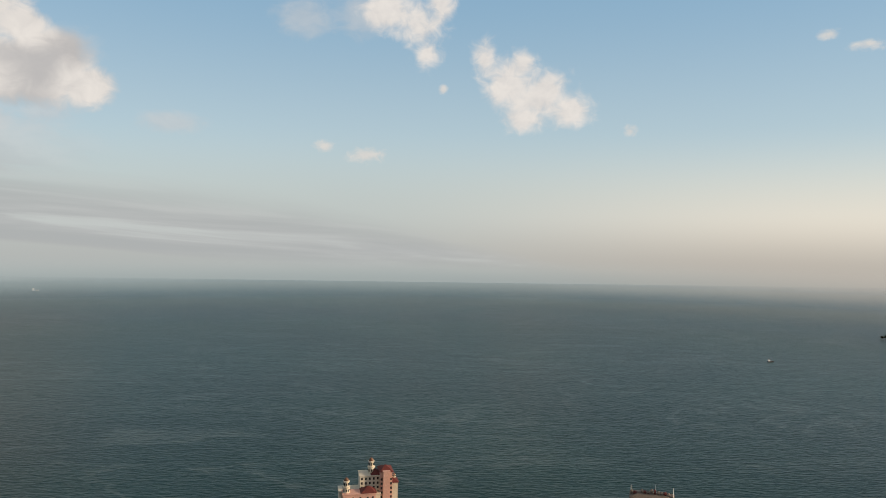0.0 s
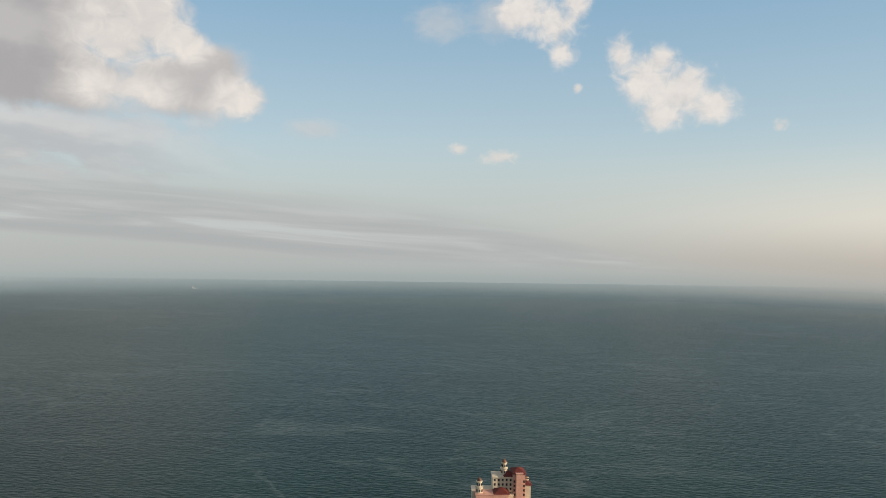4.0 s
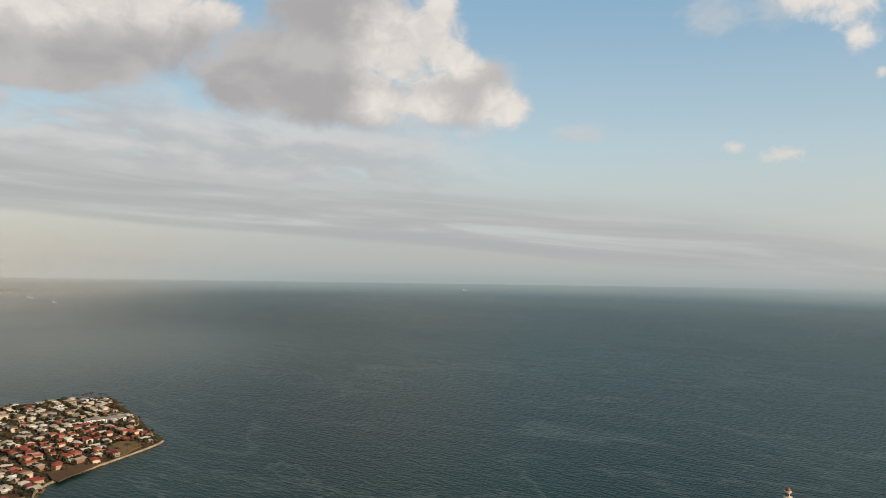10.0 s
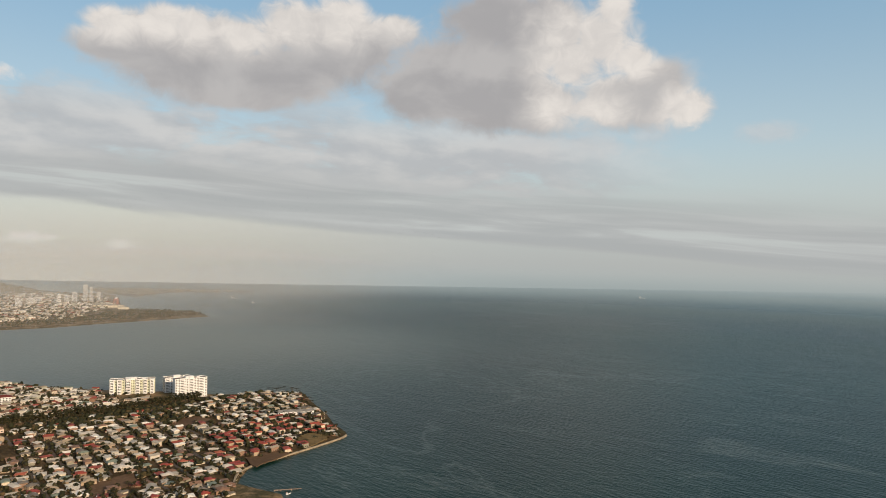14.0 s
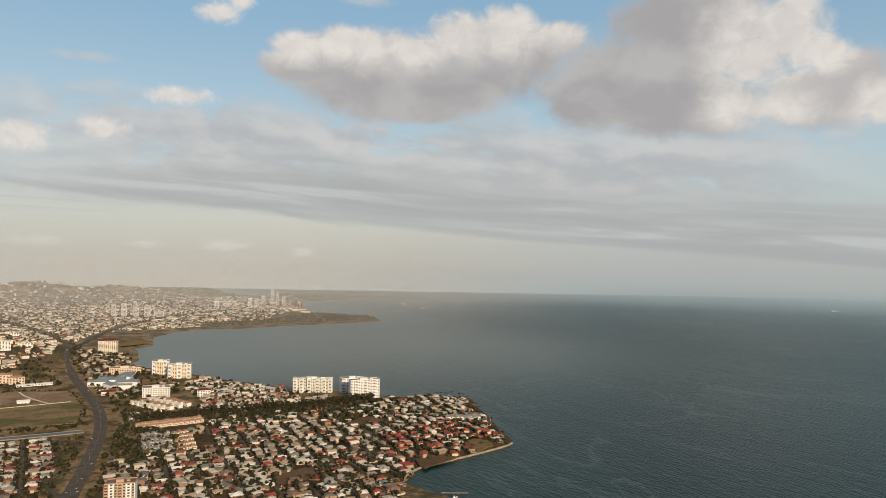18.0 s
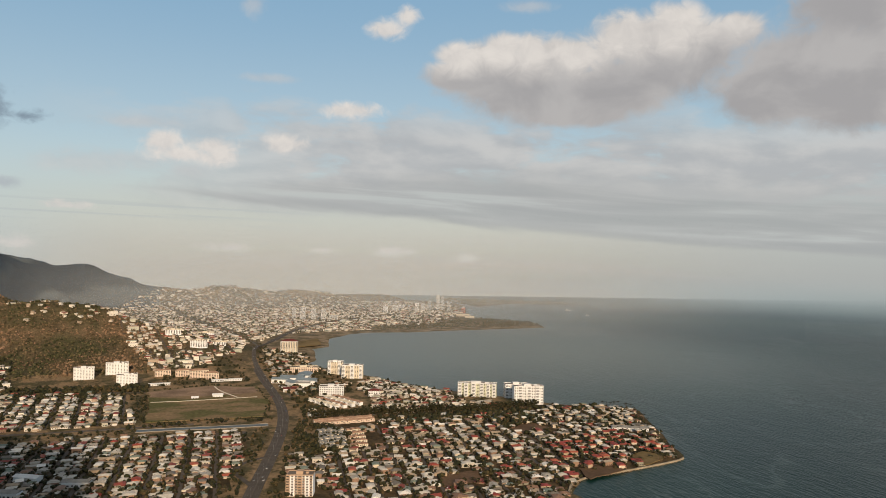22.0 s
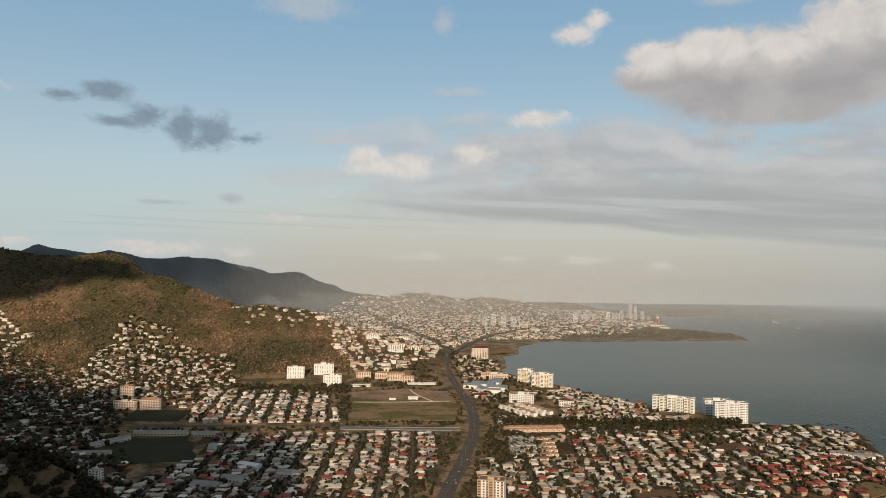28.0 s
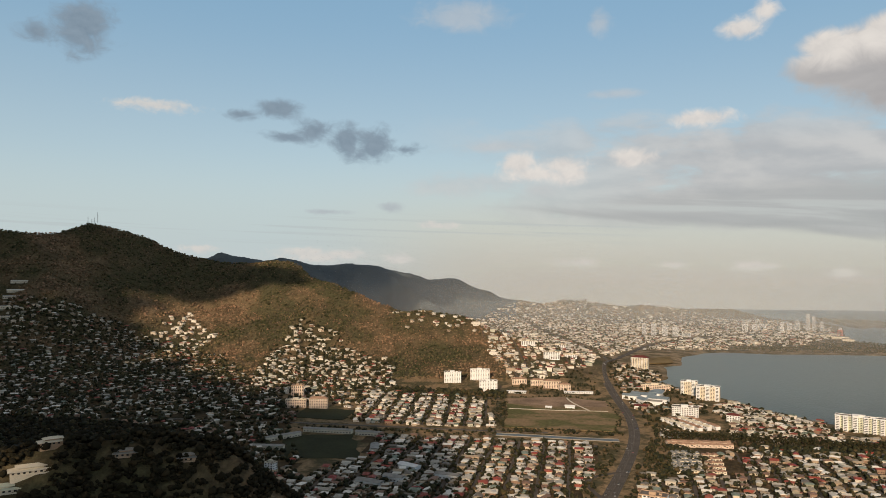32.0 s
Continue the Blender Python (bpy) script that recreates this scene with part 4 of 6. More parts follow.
def make_house(spec, seed):
    w, d, h, hipped, wing, red = spec
    walls, roof, win, door, porch = house_meshes(*spec)
    storeys = 2 if h > 5 else 1
    kind = ("red-roofed" if red else "pale sheet-roofed") + (" two-storey" if storeys == 2 else " single-storey") + (" hipped" if hipped else " gabled") + " house" + (" with a wing" if wing else "") + " among trees"
    home = thing("house", kind, "house", Matrix(), "houses of the suburb")
    part("wall", walls, home)
    part("roof", roof, home)
    for lv in range(storeys):
        z = 1.5 + lv * 2.6
        part("window", win, home, at=pose(-w * 0.27, -d / 2, z))
        part("window", win, home, at=pose(w * 0.27, -d / 2, z))
        part("window", win, home, at=pose(w / 2, 0, z, 0, 0, 90))
        part("window", win, home, at=pose(-w / 2, 0.5, z, 0, 0, 90))
    part("door", door, home, at=pose(0, -d / 2, 0.1))
    part("porch", porch, home, at=pose(0, -d / 2, 0.1, 0, 0, 180))
    return home


SPECS = [(13, 10, 2.7, True, False, False), (16, 10, 2.8, True, True, False), (13, 10, 2.8, False, False, False), (14, 11, 5.4, True, True, False), (17, 10, 2.7, False, True, False),
         (14, 10, 2.8, True, True, True), (14, 10, 5.4, True, True, True), (13, 11, 2.8, True, False, True)]
homes = [make_house(s, i) for i, s in enumerate(SPECS)]
used = [False] * len(SPECS)
ALL_LOTS, STREETS = [], []
for tag, poly, turn, wide, deep, street, seed in DISTRICTS:
    wild = 0.45 if tag in ("slope", "valley", "hill town", "ridge") else 0.3 if tag in ("far town", "near town", "shade", "strip") else 0.05 if tag in ("west grid", "north grid") else 0.16
    a, b = lots(poly, turn, wide, deep, street, seed, wild)
    ALL_LOTS += [(tag, *q) for q in a]
    STREETS += [(tag, q) for q in b]
lot_xy = np.array([q[1:3] for q in ALL_LOTS])
lot_z = land(lot_xy[:, 0], lot_xy[:, 1])
# the houses of the near side of the point and of the streets west of the canal stand singly
near_score = np.array([math.hypot(q[1] + 780, q[2] - 330) if q[0] == "peninsula" else math.hypot(q[1] + 800, q[2] + 60) * 1.1 if q[0] == "west grid" else 1e6 for q in ALL_LOTS])
single = set(np.argsort(near_score)[:264].tolist())
rnd = random.Random(21)
big = {"r": [], "q": [], "f": []}
for i, (tag, x, y, a, r) in enumerate(ALL_LOTS):
    z = lot_z[i] + 0.1
    if z > 25 and tag == "far town" and (r * 37) % 1 < 0.4:
        continue
    red = red_quarter(x, y) and r < 0.85 or r < 0.07
    if i in single:
        k = rnd.choice((5, 6, 7)) if red else rnd.choice((0, 0, 1, 2, 3, 4))
        s = rnd.uniform(0.66, 0.92)
        m = Matrix.LocRotScale((x, y, z), Euler((0, 0, a)), (s, s * rnd.uniform(0.9, 1.1), s))
        if used[k]:
            ob = copy_thing(homes[k], m)
            ob.matrix_basis = m
        else:
            homes[k].matrix_basis, used[k] = m, True
    else:
        w, d = rnd.uniform(7.5, 13.0), rnd.uniform(6.5, 8.8)
        h = rnd.choice((2.6, 2.8, 3.0, 5.4))
        if tag in ("far town", "near town", "hill town") and r > 0.9:
            w, d, h = rnd.uniform(13, 26), rnd.uniform(10, 15), rnd.uniform(4, 9)
        big["r" if red else "f" if tag in ("far town", "near town", "hill town", "slope", "north grid", "valley", "bayside", "ridge") else "q"].append((x, y, z, a, w, d, h, rnd.random() < 0.55))
for k, h in enumerate(homes):
    if not used[k]:
        h.matrix_basis = pose(-745, 300 + 25 * k, 2.6)


def many_houses(rows, walls, roof, name, label, reach=1e9):
    """The rest of the houses: walls and roofs of each, joined."""
    s = Shape()
    for x, y, z, a, w, d, h, hipped in rows:
        one = Shape()
        one.box(-w / 2, -d / 2, -2.5, w / 2, d / 2, h, 0)
        if w > 20:
            one.box(-w / 2 - 0.3, -d / 2 - 0.3, h, w / 2 + 0.3, d / 2 + 0.3, h + 0.6, 1)
        else:
            one.hip(w, d, h, d * 0.19, 1.0, None if hipped else 0.0, 1)
        if w < 20:
            ax, ay, ah = w * (0.3 if hipped else -0.25), (d / 2 + 1.6) * (1 if h > 2.7 else -1), 2.1
            one.box(w / 2 + 0.8, -d * 0.45, -0.6, w / 2 + 3.0, d * 0.3, 0.18, 0)
            one.box(ax - 2.4, ay - 1.7, -2.5, ax + 2.4, ay + 1.7, ah, 0)
            one.solid([(ax - 2.8, ay - 2.2, ah), (ax + 2.8, ay - 2.2, ah + 0.3), (ax + 2.8, ay + 2.2, ah + 0.6), (ax - 2.8, ay + 2.2, ah + 0.3), (ax, ay, ah - 0.2)], [(0, 1, 2, 3), (1, 0, 4), (2, 1, 4), (3, 2, 4), (0, 3, 4)], 1)
        for sx in (-0.28, 0.05, 0.3) if math.hypot(x, y) < reach else ():
            for sy in (-1, 1):
                one.box(w * sx - 0.8, sy * d / 2 - 0.05, 0.9, w * sx + 0.8, sy * d / 2 + 0.05, 2.1, 2)
        c, n = math.cos(a), math.sin(a)
        at = len(s.v)
        s.v += [(x + px * c - py * n, y + px * n + py * c, z + pz) for px, py, pz in one.v]
        s.f += [tuple(at + i for i in q) for q in one.f]
        s.m += one.m
    tagged(new(name, s.mesh(name, walls, roof, GLASS)), label, "houses", kind="stuff")


many_houses(big["q"], MANY_WALLS, MANY_ROOFS, "suburb_houses", "low pale-roofed houses of the near suburbs")
many_houses(big["f"], PALE_WALLS, MANY_ROOFS, "town_houses", "thousands of pale houses of the town and the slopes", 2100.0)
many_houses(big["r"], MANY_WALLS, MANY_REDS, "red_roofed_houses", "low red-roofed houses scattered through the town")


def build_streets():
    s = Shape()
    for tag, run in STREETS:
        if tag in ("valley", "hill town", "slope", "shade", "ridge"):
            continue
        c = np.array(run)
        t = np.gradient(c, axis=0)
        t /= np.hypot(t[:, 0], t[:, 1])[:, None]
        n = np.stack([-t[:, 1], t[:, 0]], 1) * 2.3
        z = np.maximum(land(c[:, 0], c[:, 1]), 1.8) + (1.2 if tag in ("slope", "shade", "far town", "hill town", "near town", "valley") else 0.3)
        for i in range(len(c) - 1):
            q = [(*(c[i] - n[i]), z[i]), (*(c[i + 1] - n[i + 1]), z[i + 1]), (*(c[i + 1] + n[i + 1]), z[i + 1]), (*(c[i] + n[i]), z[i])]
            s.solid(q + [(x, y, h - 0.4) for x, y, h in q], [(0, 1, 2, 3), (0, 4, 5, 1), (2, 6, 7, 3)])
    tagged(new("streets", s.mesh("streets", STREET)), "narrow asphalt streets between rows of houses", "road", kind="structure")


build_streets()

# ---- trees ----
def ball(seed, squash=0.8, rough=0.35, fine=False):
    """A lumpy crown piece as arrays."""
    bm = bmesh.new()
    bmesh.ops.create_icosphere(bm, subdivisions=2 if fine else 1, radius=1.0)
    r = random.Random(seed)
    off = Vector((r.uniform(0, 50), r.uniform(0, 50), r.uniform(0, 50)))
    for v in bm.verts:
        k = 1 + rough * 2 * (noise.noise(v.co * 1.7 + off)) + rough * noise.noise(v.co * 4.1 + off)
        v.co = Vector((v.co.x * k, v.co.y * k, v.co.z * k * squash))
    bmesh.ops.triangulate(bm, faces=bm.faces)
    vs, fs = np.array([v.co[:] for v in bm.verts]), np.array([[v.index for v in f.verts] for f in bm.faces])
    bm.free()
    return vs, fs


def lumps(rows, bases):
    """Many lumps in one pair of arrays; a row is x, y, z, radius, height factor, turn, base."""
    V, F, at = [], [], 0
    for x, y, z, r, k, a, b in rows:
        v, f = bases[b]
        c, s = math.cos(a), math.sin(a)
        V.append(np.stack([x + r * (v[:, 0] * c - v[:, 1] * s), y + r * (v[:, 0] * s + v[:, 1] * c), z + r * k * v[:, 2]], 1))
        F.append(f + at)
        at += len(v)
    return np.concatenate(V), np.concatenate(F)


COARSE = [ball(i, 0.85, 0.35) for i in range(8)]


def leafy_crown(seed, r, h):
    """A crown of small leaf clumps round a few limbs' ends, with gaps between them."""
    rnd = random.Random(seed)
    rows = []
    for k in range(16):
        a, q = rnd.uniform(0, 6.28), rnd.uniform(0.25, 0.95)
        z = rnd.uniform(0.35, 1.0)
        w = math.sqrt(max(0.1, 1 - (z - 0.55) ** 2 * 3))
        for j in range(3):
            rows.append((math.cos(a) * q * r * w + rnd.uniform(-0.25, 0.25) * r, math.sin(a) * q * r * w + rnd.uniform(-0.25, 0.25) * r, h * z + rnd.uniform(-0.08, 0.08) * h,
                         r * rnd.uniform(0.14, 0.26), rnd.uniform(0.6, 0.9), rnd.uniform(0, 6), rnd.randrange(8)))
    v, f = lumps(rows, COARSE)
    return array_mesh("crown", v, f, None, LEAF)


def limbed_trunk(seed, r, h):
    rnd = random.Random(seed)
    s = Shape()
    s.tube([(0, 0, -0.5, 0.32), (0.1, 0, h * 0.25, 0.24), (0.05, 0.1, h * 0.5, 0.16), (0, 0, h * 0.85, 0.05)], 6)
    for k in range(5):
        a, z = k * 1.26 + rnd.uniform(-0.3, 0.3), h * rnd.uniform(0.28, 0.5)
        dx, dy = math.cos(a) * r * 0.7, math.sin(a) * r * 0.7
        s.tube([(0, 0, z, 0.13), (dx * 0.5, dy * 0.5, z + h * 0.14, 0.09), (dx, dy, z + h * 0.3, 0.03)], 5)
    return s.mesh("trunk", BARK)


def palm_meshes(seed):
    rnd = random.Random(seed)
    t, c = Shape(), Shape()
    t.tube([(0, 0, -0.5, 0.28), (0.3, 0.1, 4, 0.2), (0.5, 0.1, 9, 0.15)], 6)
    for k in range(13):
        a, droop = k * 0.4833 + rnd.uniform(-0.1, 0.1), rnd.uniform(0.1, 0.5)
        prev = None
        for i in range(5):
            u = i / 4
            p = Vector((0.5 + math.cos(a) * 3.6 * u, 0.1 + math.sin(a) * 3.6 * u, 9 + 1.6 * u - (1.6 + droop * 3) * u * u))
            w = 0.55 * (1 - u * 0.8)
            side = Vector((-math.sin(a), math.cos(a), 0)) * w
            q = (p - side, p + Vector((0, 0, 0.15)), p + side)
            if prev:
                c.face([prev[0], q[0], q[1], prev[1]])
                c.face([prev[1], q[1], q[2], prev[2]])
            prev = q
    return t.mesh("trunk", BARK), c.mesh("crown", LEAF)


rnd = random.Random(33)
TREES = []
for k in range(6):
    r, h = (3.4, 7.5) if k < 3 else (4.2, 11.0)
    TREES.append((limbed_trunk(k, r, h), leafy_crown(k + 20, r, h)))
PALMS = [palm_meshes(k) for k in range(2)]


def plant(kind, x, y, size, label, group):
    z = height(x, y)
    t = thing("palm_tree" if kind >= 6 else "tree", label, "palm tree" if kind >= 6 else "tree", Matrix.LocRotScale((x, y, z), Euler((0, 0, rnd.uniform(0, 6.28))), (size, size, size * rnd.uniform(0.85, 1.15))), group)
    trunk, crown = (PALMS[kind - 6] if kind >= 6 else TREES[kind])
    part("trunk", trunk, t)
    part("crown", crown, t)


# palms along the shore of the point
for (ax, ay), (bx, by) in (((-870, 655), (-1025, 724)), ((-1025, 724), (-1118, 762)), ((-1118, 762), (-1150, 716)), ((-806, 560), (-826, 636))):
    for k in range(7):
        u = (k + rnd.uniform(0.1, 0.9)) / 7
        plant(6 + k % 2, ax + u * (bx - ax) + rnd.uniform(-3, 3), ay + u * (by - ay) - rnd.uniform(1, 8), rnd.uniform(0.9, 1.3), "slender palm on the shore of the point", "shore palms")
# the dark windbreak behind the suburb
c, t = smooth_line([(-1192, 205), (-1186, 285), (-1168, 430), (-1172, 600)], 7.0)
for i in range(len(c)):
    for o in (-8, -1, 6):
        plant(3 + rnd.randrange(3), c[i][0] + o + rnd.uniform(-3, 3), c[i][1] + rnd.uniform(-3, 3), rnd.uniform(0.95, 1.35), "tall dark green tree in a dense windbreak row", "windbreak trees")
# garden trees between the nearer houses, the rest joined
soft, hazed = [], []
order = sorted(range(len(ALL_LOTS)), key=lambda i: near_score[i])
planted = 0
for n_, i in enumerate(order):
    tag, x, y, a, r = ALL_LOTS[i]
    for k in range(3 if tag in ("peninsula", "west grid", "shade") else 2 if tag in ("slope", "north grid", "bayside", "strip") else 1):
        b = math.atan2(-y, -x) + rnd.uniform(-0.9, 0.9) if k < 2 and tag in ("peninsula", "west grid", "shade") else rnd.uniform(1.2, 5.1)
        q = rnd.uniform(7.0, 10.0)
        px, py = x + math.cos(b) * q, y + math.sin(b) * q
        if tag in ("peninsula", "west grid") and planted < 100 and rnd.random() < 0.8:
            palm = rnd.random() < 0.2
            plant(6 + rnd.randrange(2) if palm else rnd.randrange(3), px, py, rnd.uniform(0.6, 1.0), "slender palm in a garden" if palm else "leafy dark green garden tree beside a house", "garden trees")
            planted += 1
        else:
            (hazed if tag in ("far town", "hill town", "near town") else soft).append((px, py, rnd.uniform(1.6, 3.6) * (1.25 if tag in ("shade", "slope") else 1.0)))
for tag, run in STREETS:
    if tag in ("peninsula", "west grid", "north grid", "bayside"):
        for q in run:
            if rnd.random() < 0.8:
                soft.append((q[0] + rnd.uniform(-4, 4), q[1] + rnd.choice((-3.4, 3.4)) + rnd.uniform(-1, 1), rnd.uniform(1.6, 3.4)))
for (ax, ay), (bx, by) in zip(FIELD, FIELD[1:] + FIELD[:1]):
    for k in range(34):
        u = rnd.random()
        soft.append((ax + u * (bx - ax) + rnd.uniform(-4, 4), ay + u * (by - ay) + rnd.uniform(-4, 4), rnd.uniform(0.9, 2.4)))
# scrub and woods on the plain
for poly, count, size in ((GRID_WEST, 120, 3.5), (STRIP, 380, 3.6), (BAYSIDE, 50, 4.0), (SHADE, 1900, 4.2), (TOWN_NEAR, 1700, 4.2), (TOWN_FAR, 1500, 5.0), (HILL_TOWN, 1000, 6.0), (SLOPE, 600, 4.2),
                          ([(-990, 110), (-1150, 165), (-1150, 235), (-985, 235)], 160, 3.5), ([(-700, 60), (-900, 112), (-1130, 172), (-1240, 190), (-1240, 240), (-1130, 225), (-900, 150), (-700, 110)], 420, 2.6), ([(-760, 20), (-960, 70), (-1150, 110), (-1150, 130), (-940, 90), (-760, 45)], 160, 2.4), ([(-1150, 300), (-1170, 300), (-1165, 640), (-1140, 640)], 120, 3.5), ([(-812, 560), (-830, 645), (-1120, 765), (-1165, 700), (-1150, 690), (-1110, 745), (-850, 640)], 160, 3.0), ([(-1490, -95), (-1540, -330), (-1500, -340), (-1440, -100)], 90, 4.0),
                          ([(-1215, -75), (-1215, 150), (-1198, 150), (-1198, -75)], 40, 3.5), ([(-1500, -60), (-1520, -340), (-1560, -300), (-1560, -60)], 160, 4.5),
                          ([(-1540, -60), (-1540, 140), (-1850, 130), (-1640, -60)], 170, 2.8), ([(-1187, -420), (-1163, -420), (-1163, -62), (-1187, -62)], 130, 2.3), ([(-1250, -70), (-1500, -90), (-1500, -62), (-1250, -50)], 90, 2.4), ([(-2520, 650), (-2560, 1340), (-2720, 1370), (-2860, 1290), (-2960, 1190), (-2720, 920), (-2700, 640)], 900, 3.2),
                          ([(-3650, 1510), (-3860, 1800), (-3710, 2180), (-4000, 1990), (-4400, 1580)], 500, 4.0), ([(1290, 2175), (1330, 2160), (1690, 2240), (1500, 2290)], 160, 6.0),
                          ([(-1110, 620), (-1140, 700), (-1165, 690), (-1150, 620)], 40, 4.0), ([(-1100, 330), (-1145, 560), (-1165, 560), (-1160, 320)], 160, 4.0), ([(-1045, 470), (-1145, 480), (-1140, 560), (-1060, 560)], 140, 4.0)):
    xs, ys = [p[0] for p in poly], [p[1] for p in poly]
    x, y = np.random.uniform(min(xs), max(xs), count * 3), np.random.uniform(min(ys), max(ys), count * 3)
    ok = np.nonzero(within(x, y, poly) & (shore(x, y) > 4) & (line_distance(x, y, HIGHWAY) > 17))[0][:count]
    (hazed if min(xs) < -2400 else soft).extend((x[i], y[i], size * rnd.uniform(0.6, 1.25)) for i in ok)
def woods(name, label, box, count, size, low, avoid, seed, fine=False, parts=2, mat=LEAF, gaps=0.52, only=None, lump=(0.5, 0.9), clear=()):
    r = np.random.RandomState(seed)
    x, y = r.uniform(box[0], box[1], count * 4), r.uniform(box[2], box[3], count * 4)
    z = land(x, y)
    keep = (z > low)
    for poly in avoid:
        keep &= ~within(x, y, poly) | (r.rand(len(x)) < 0.2)
    keep &= rumple(x, y, 90, 3) + 0.25 * r.rand(len(x)) > gaps
    if only:
        keep &= within(x, y, only)
    for cx, cy, cr in clear:
        keep &= np.hypot(x - cx, y - cy) > cr
    idx = np.nonzero(keep)[0][:count]
    rows = []
    for i in idx:
        s = size * r.uniform(0.6, 1.3)
        for k in range(parts):
            rows.append((x[i] + r.uniform(-0.7, 0.7) * s, y[i] + r.uniform(-0.7, 0.7) * s, z[i] + s * r.uniform(0.2, 0.7), s * r.uniform(*lump), r.uniform(0.7, 1.1), r.uniform(0, 6.28), r.randint(8)))
    v, f = lumps(rows, [ball(i + 60, 0.9, 0.45, fine) for i in range(8)])
    tagged(new(name, array_mesh(name, v, f, None, mat)), label, "woods", kind="stuff")


woods("mountain_woods", "dense dark olive woods over the mountain slopes", (-2500, -1400, -2100, -60), 34000, 3.2, 12, [SLOPE, VALLEY], 3, parts=1, mat=FOREST, gaps=0.30, lump=(0.6, 1.05))
woods("spur_brush", "dry brown brush in patches over the sunlit spur", (-2400, -1400, -1500, -150), 9000, 2.4, 12, [SLOPE, VALLEY], 6, parts=1, mat=BRUSH, gaps=0.60, lump=(0.4, 0.8))
woods("hill_woods", "trees crowding the near hill, darkened as in shade", (-740, -480, -640, -170), 5000, 4.8, 8, [], 4, False, 4, mat=SHADED_LEAF, gaps=0.3, lump=(0.3, 0.62), clear=[(-549, -405, 16), (-530, -416, 13), (-571, -401, 9), (-584, -343, 7), (-603, -298, 6)])
woods("valley_woods", "dense trees filling the hollow behind the near hill, darkened as in shade", (-1170, -640, -910, -290), 9000, 4.6, 1.5, [], 5, False, 1, mat=SHADED_LEAF, gaps=0.15, only=DARK_WOOD)


# ---- towers and large buildings ----
def block(name, label, category, x, y, turn, w, d, floors, mats, bay=3.6, storey=2.95, group="", roof="flat", balconies=True, base=0.0, sides="fblr", steps=(), bands=False, tall=0.52, broad=0.28):
    """An upright block: a body, a window and a balcony slab for each bay of each floor, a parapet and a plant room."""
    z = height(x, y) - 0.3 + base
    tower = thing(name, label, category, pose(x, y, z, 0, 0, turn), group)
    wall, trim = mats[0], mats[1]
    h = floors * storey
    s = Shape()
    s.box(-w / 2, -d / 2, -2, w / 2, d / 2, h)
    part("wall", s.mesh("wall", wall), tower)
    for x0, x1, y0, y1, dz in steps:
        s = Shape()
        s.box(x0, y0, -2, x1, y1, h + dz)
        bay_ = part("bay", s.mesh("bay", trim), tower)
        s = Shape()
        s.box((x0 - x1) * 0.34, -0.06, 0, (x1 - x0) * 0.34, 0.1, storey * 0.42)
        s = s.mesh("window", GLASS)
        for lv in range(floors):
            part("window", s, bay_, at=pose((x0 + x1) / 2, y0 - 0.02, lv * storey + 1.1))
    s = Shape()
    s.box(-w / 2 + 0.2, -d / 2 + 0.2, h - 0.5, w / 2 - 0.2, d / 2 - 0.2, h + 0.06)
    part("roof_deck", s.mesh("roof_deck", ROOF_DECK), tower)
    s = Shape()
    for x0, y0, x1, y1 in ((-w / 2 - 0.25, -d / 2 - 0.25, w / 2 + 0.25, -d / 2 + 0.15), (-w / 2 - 0.25, d / 2 - 0.15, w / 2 + 0.25, d / 2 + 0.25), (-w / 2 - 0.25, -d / 2, -w / 2 + 0.15, d / 2), (w / 2 - 0.15, -d / 2, w / 2 + 0.25, d / 2)):
        s.box(x0, y0, h - 0.3, x1, y1, h + 0.9)
    part("parapet", s.mesh("parapet", trim), tower)
    s = Shape()
    if roof == "flat":
        s.box(-w * 0.16, -d * 0.25, h, w * 0.1, d * 0.25, h + 3.2)
        s.box(w * 0.2, -d * 0.1, h, w * 0.3, d * 0.2, h + 1.8)
        part("plant_room", s.mesh("plant_room", trim), tower)
    else:
        s.hip(w, d, h + 0.9, d * 0.24, 0.6)
        part("roof", s.mesh("roof", roof), tower)
    win, slab_ = Shape(), Shape()
    win.box(-bay * broad, -0.06, 0, bay * broad, 0.1, storey * tall)
    slab_.box(-bay * 0.42, -1.1, -0.12, bay * 0.42, 0.05, 0.08)
    slab_.box(-bay * 0.42, -1.1, 0.08, bay * 0.42, -1.0, 0.95)
    win, slab_ = win.mesh("window", GLASS), slab_.mesh("balcony", trim)
    for key, run, out, angle in (("f", w, d / 2, 0), ("b", w, d / 2, 180), ("l", d, w / 2, -90), ("r", d, w / 2, 90)):
        if key not in sides:
            continue
        if bands:
            s = Shape()
            s.box(-run * 0.44, -0.06, 0, run * 0.44, 0.1, storey * 0.45)
            s = s.mesh("window_band", GLASS)
            for lv in range(floors):
                part("window_band", s, tower, at=pose(0, 0, 0, 0, 0, angle) @ pose(0, -out - 0.02, lv * storey + 1.0))
            continue
        n = max(1, int(run / bay))
        for i in range(n):
            u = (i + 0.5) * run / n - run / 2
            for lv in range(floors):
                m = pose(0, 0, 0, 0, 0, angle) @ pose(u, -out - 0.02, lv * storey + 0.95)
                part("window", win, tower, at=m)
                if balconies and i % 2 == 0:
                    part("balcony", slab_, tower, at=pose(0, 0, 0, 0, 0, angle) @ pose(u, -out, lv * storey + 0.1))
    return tower


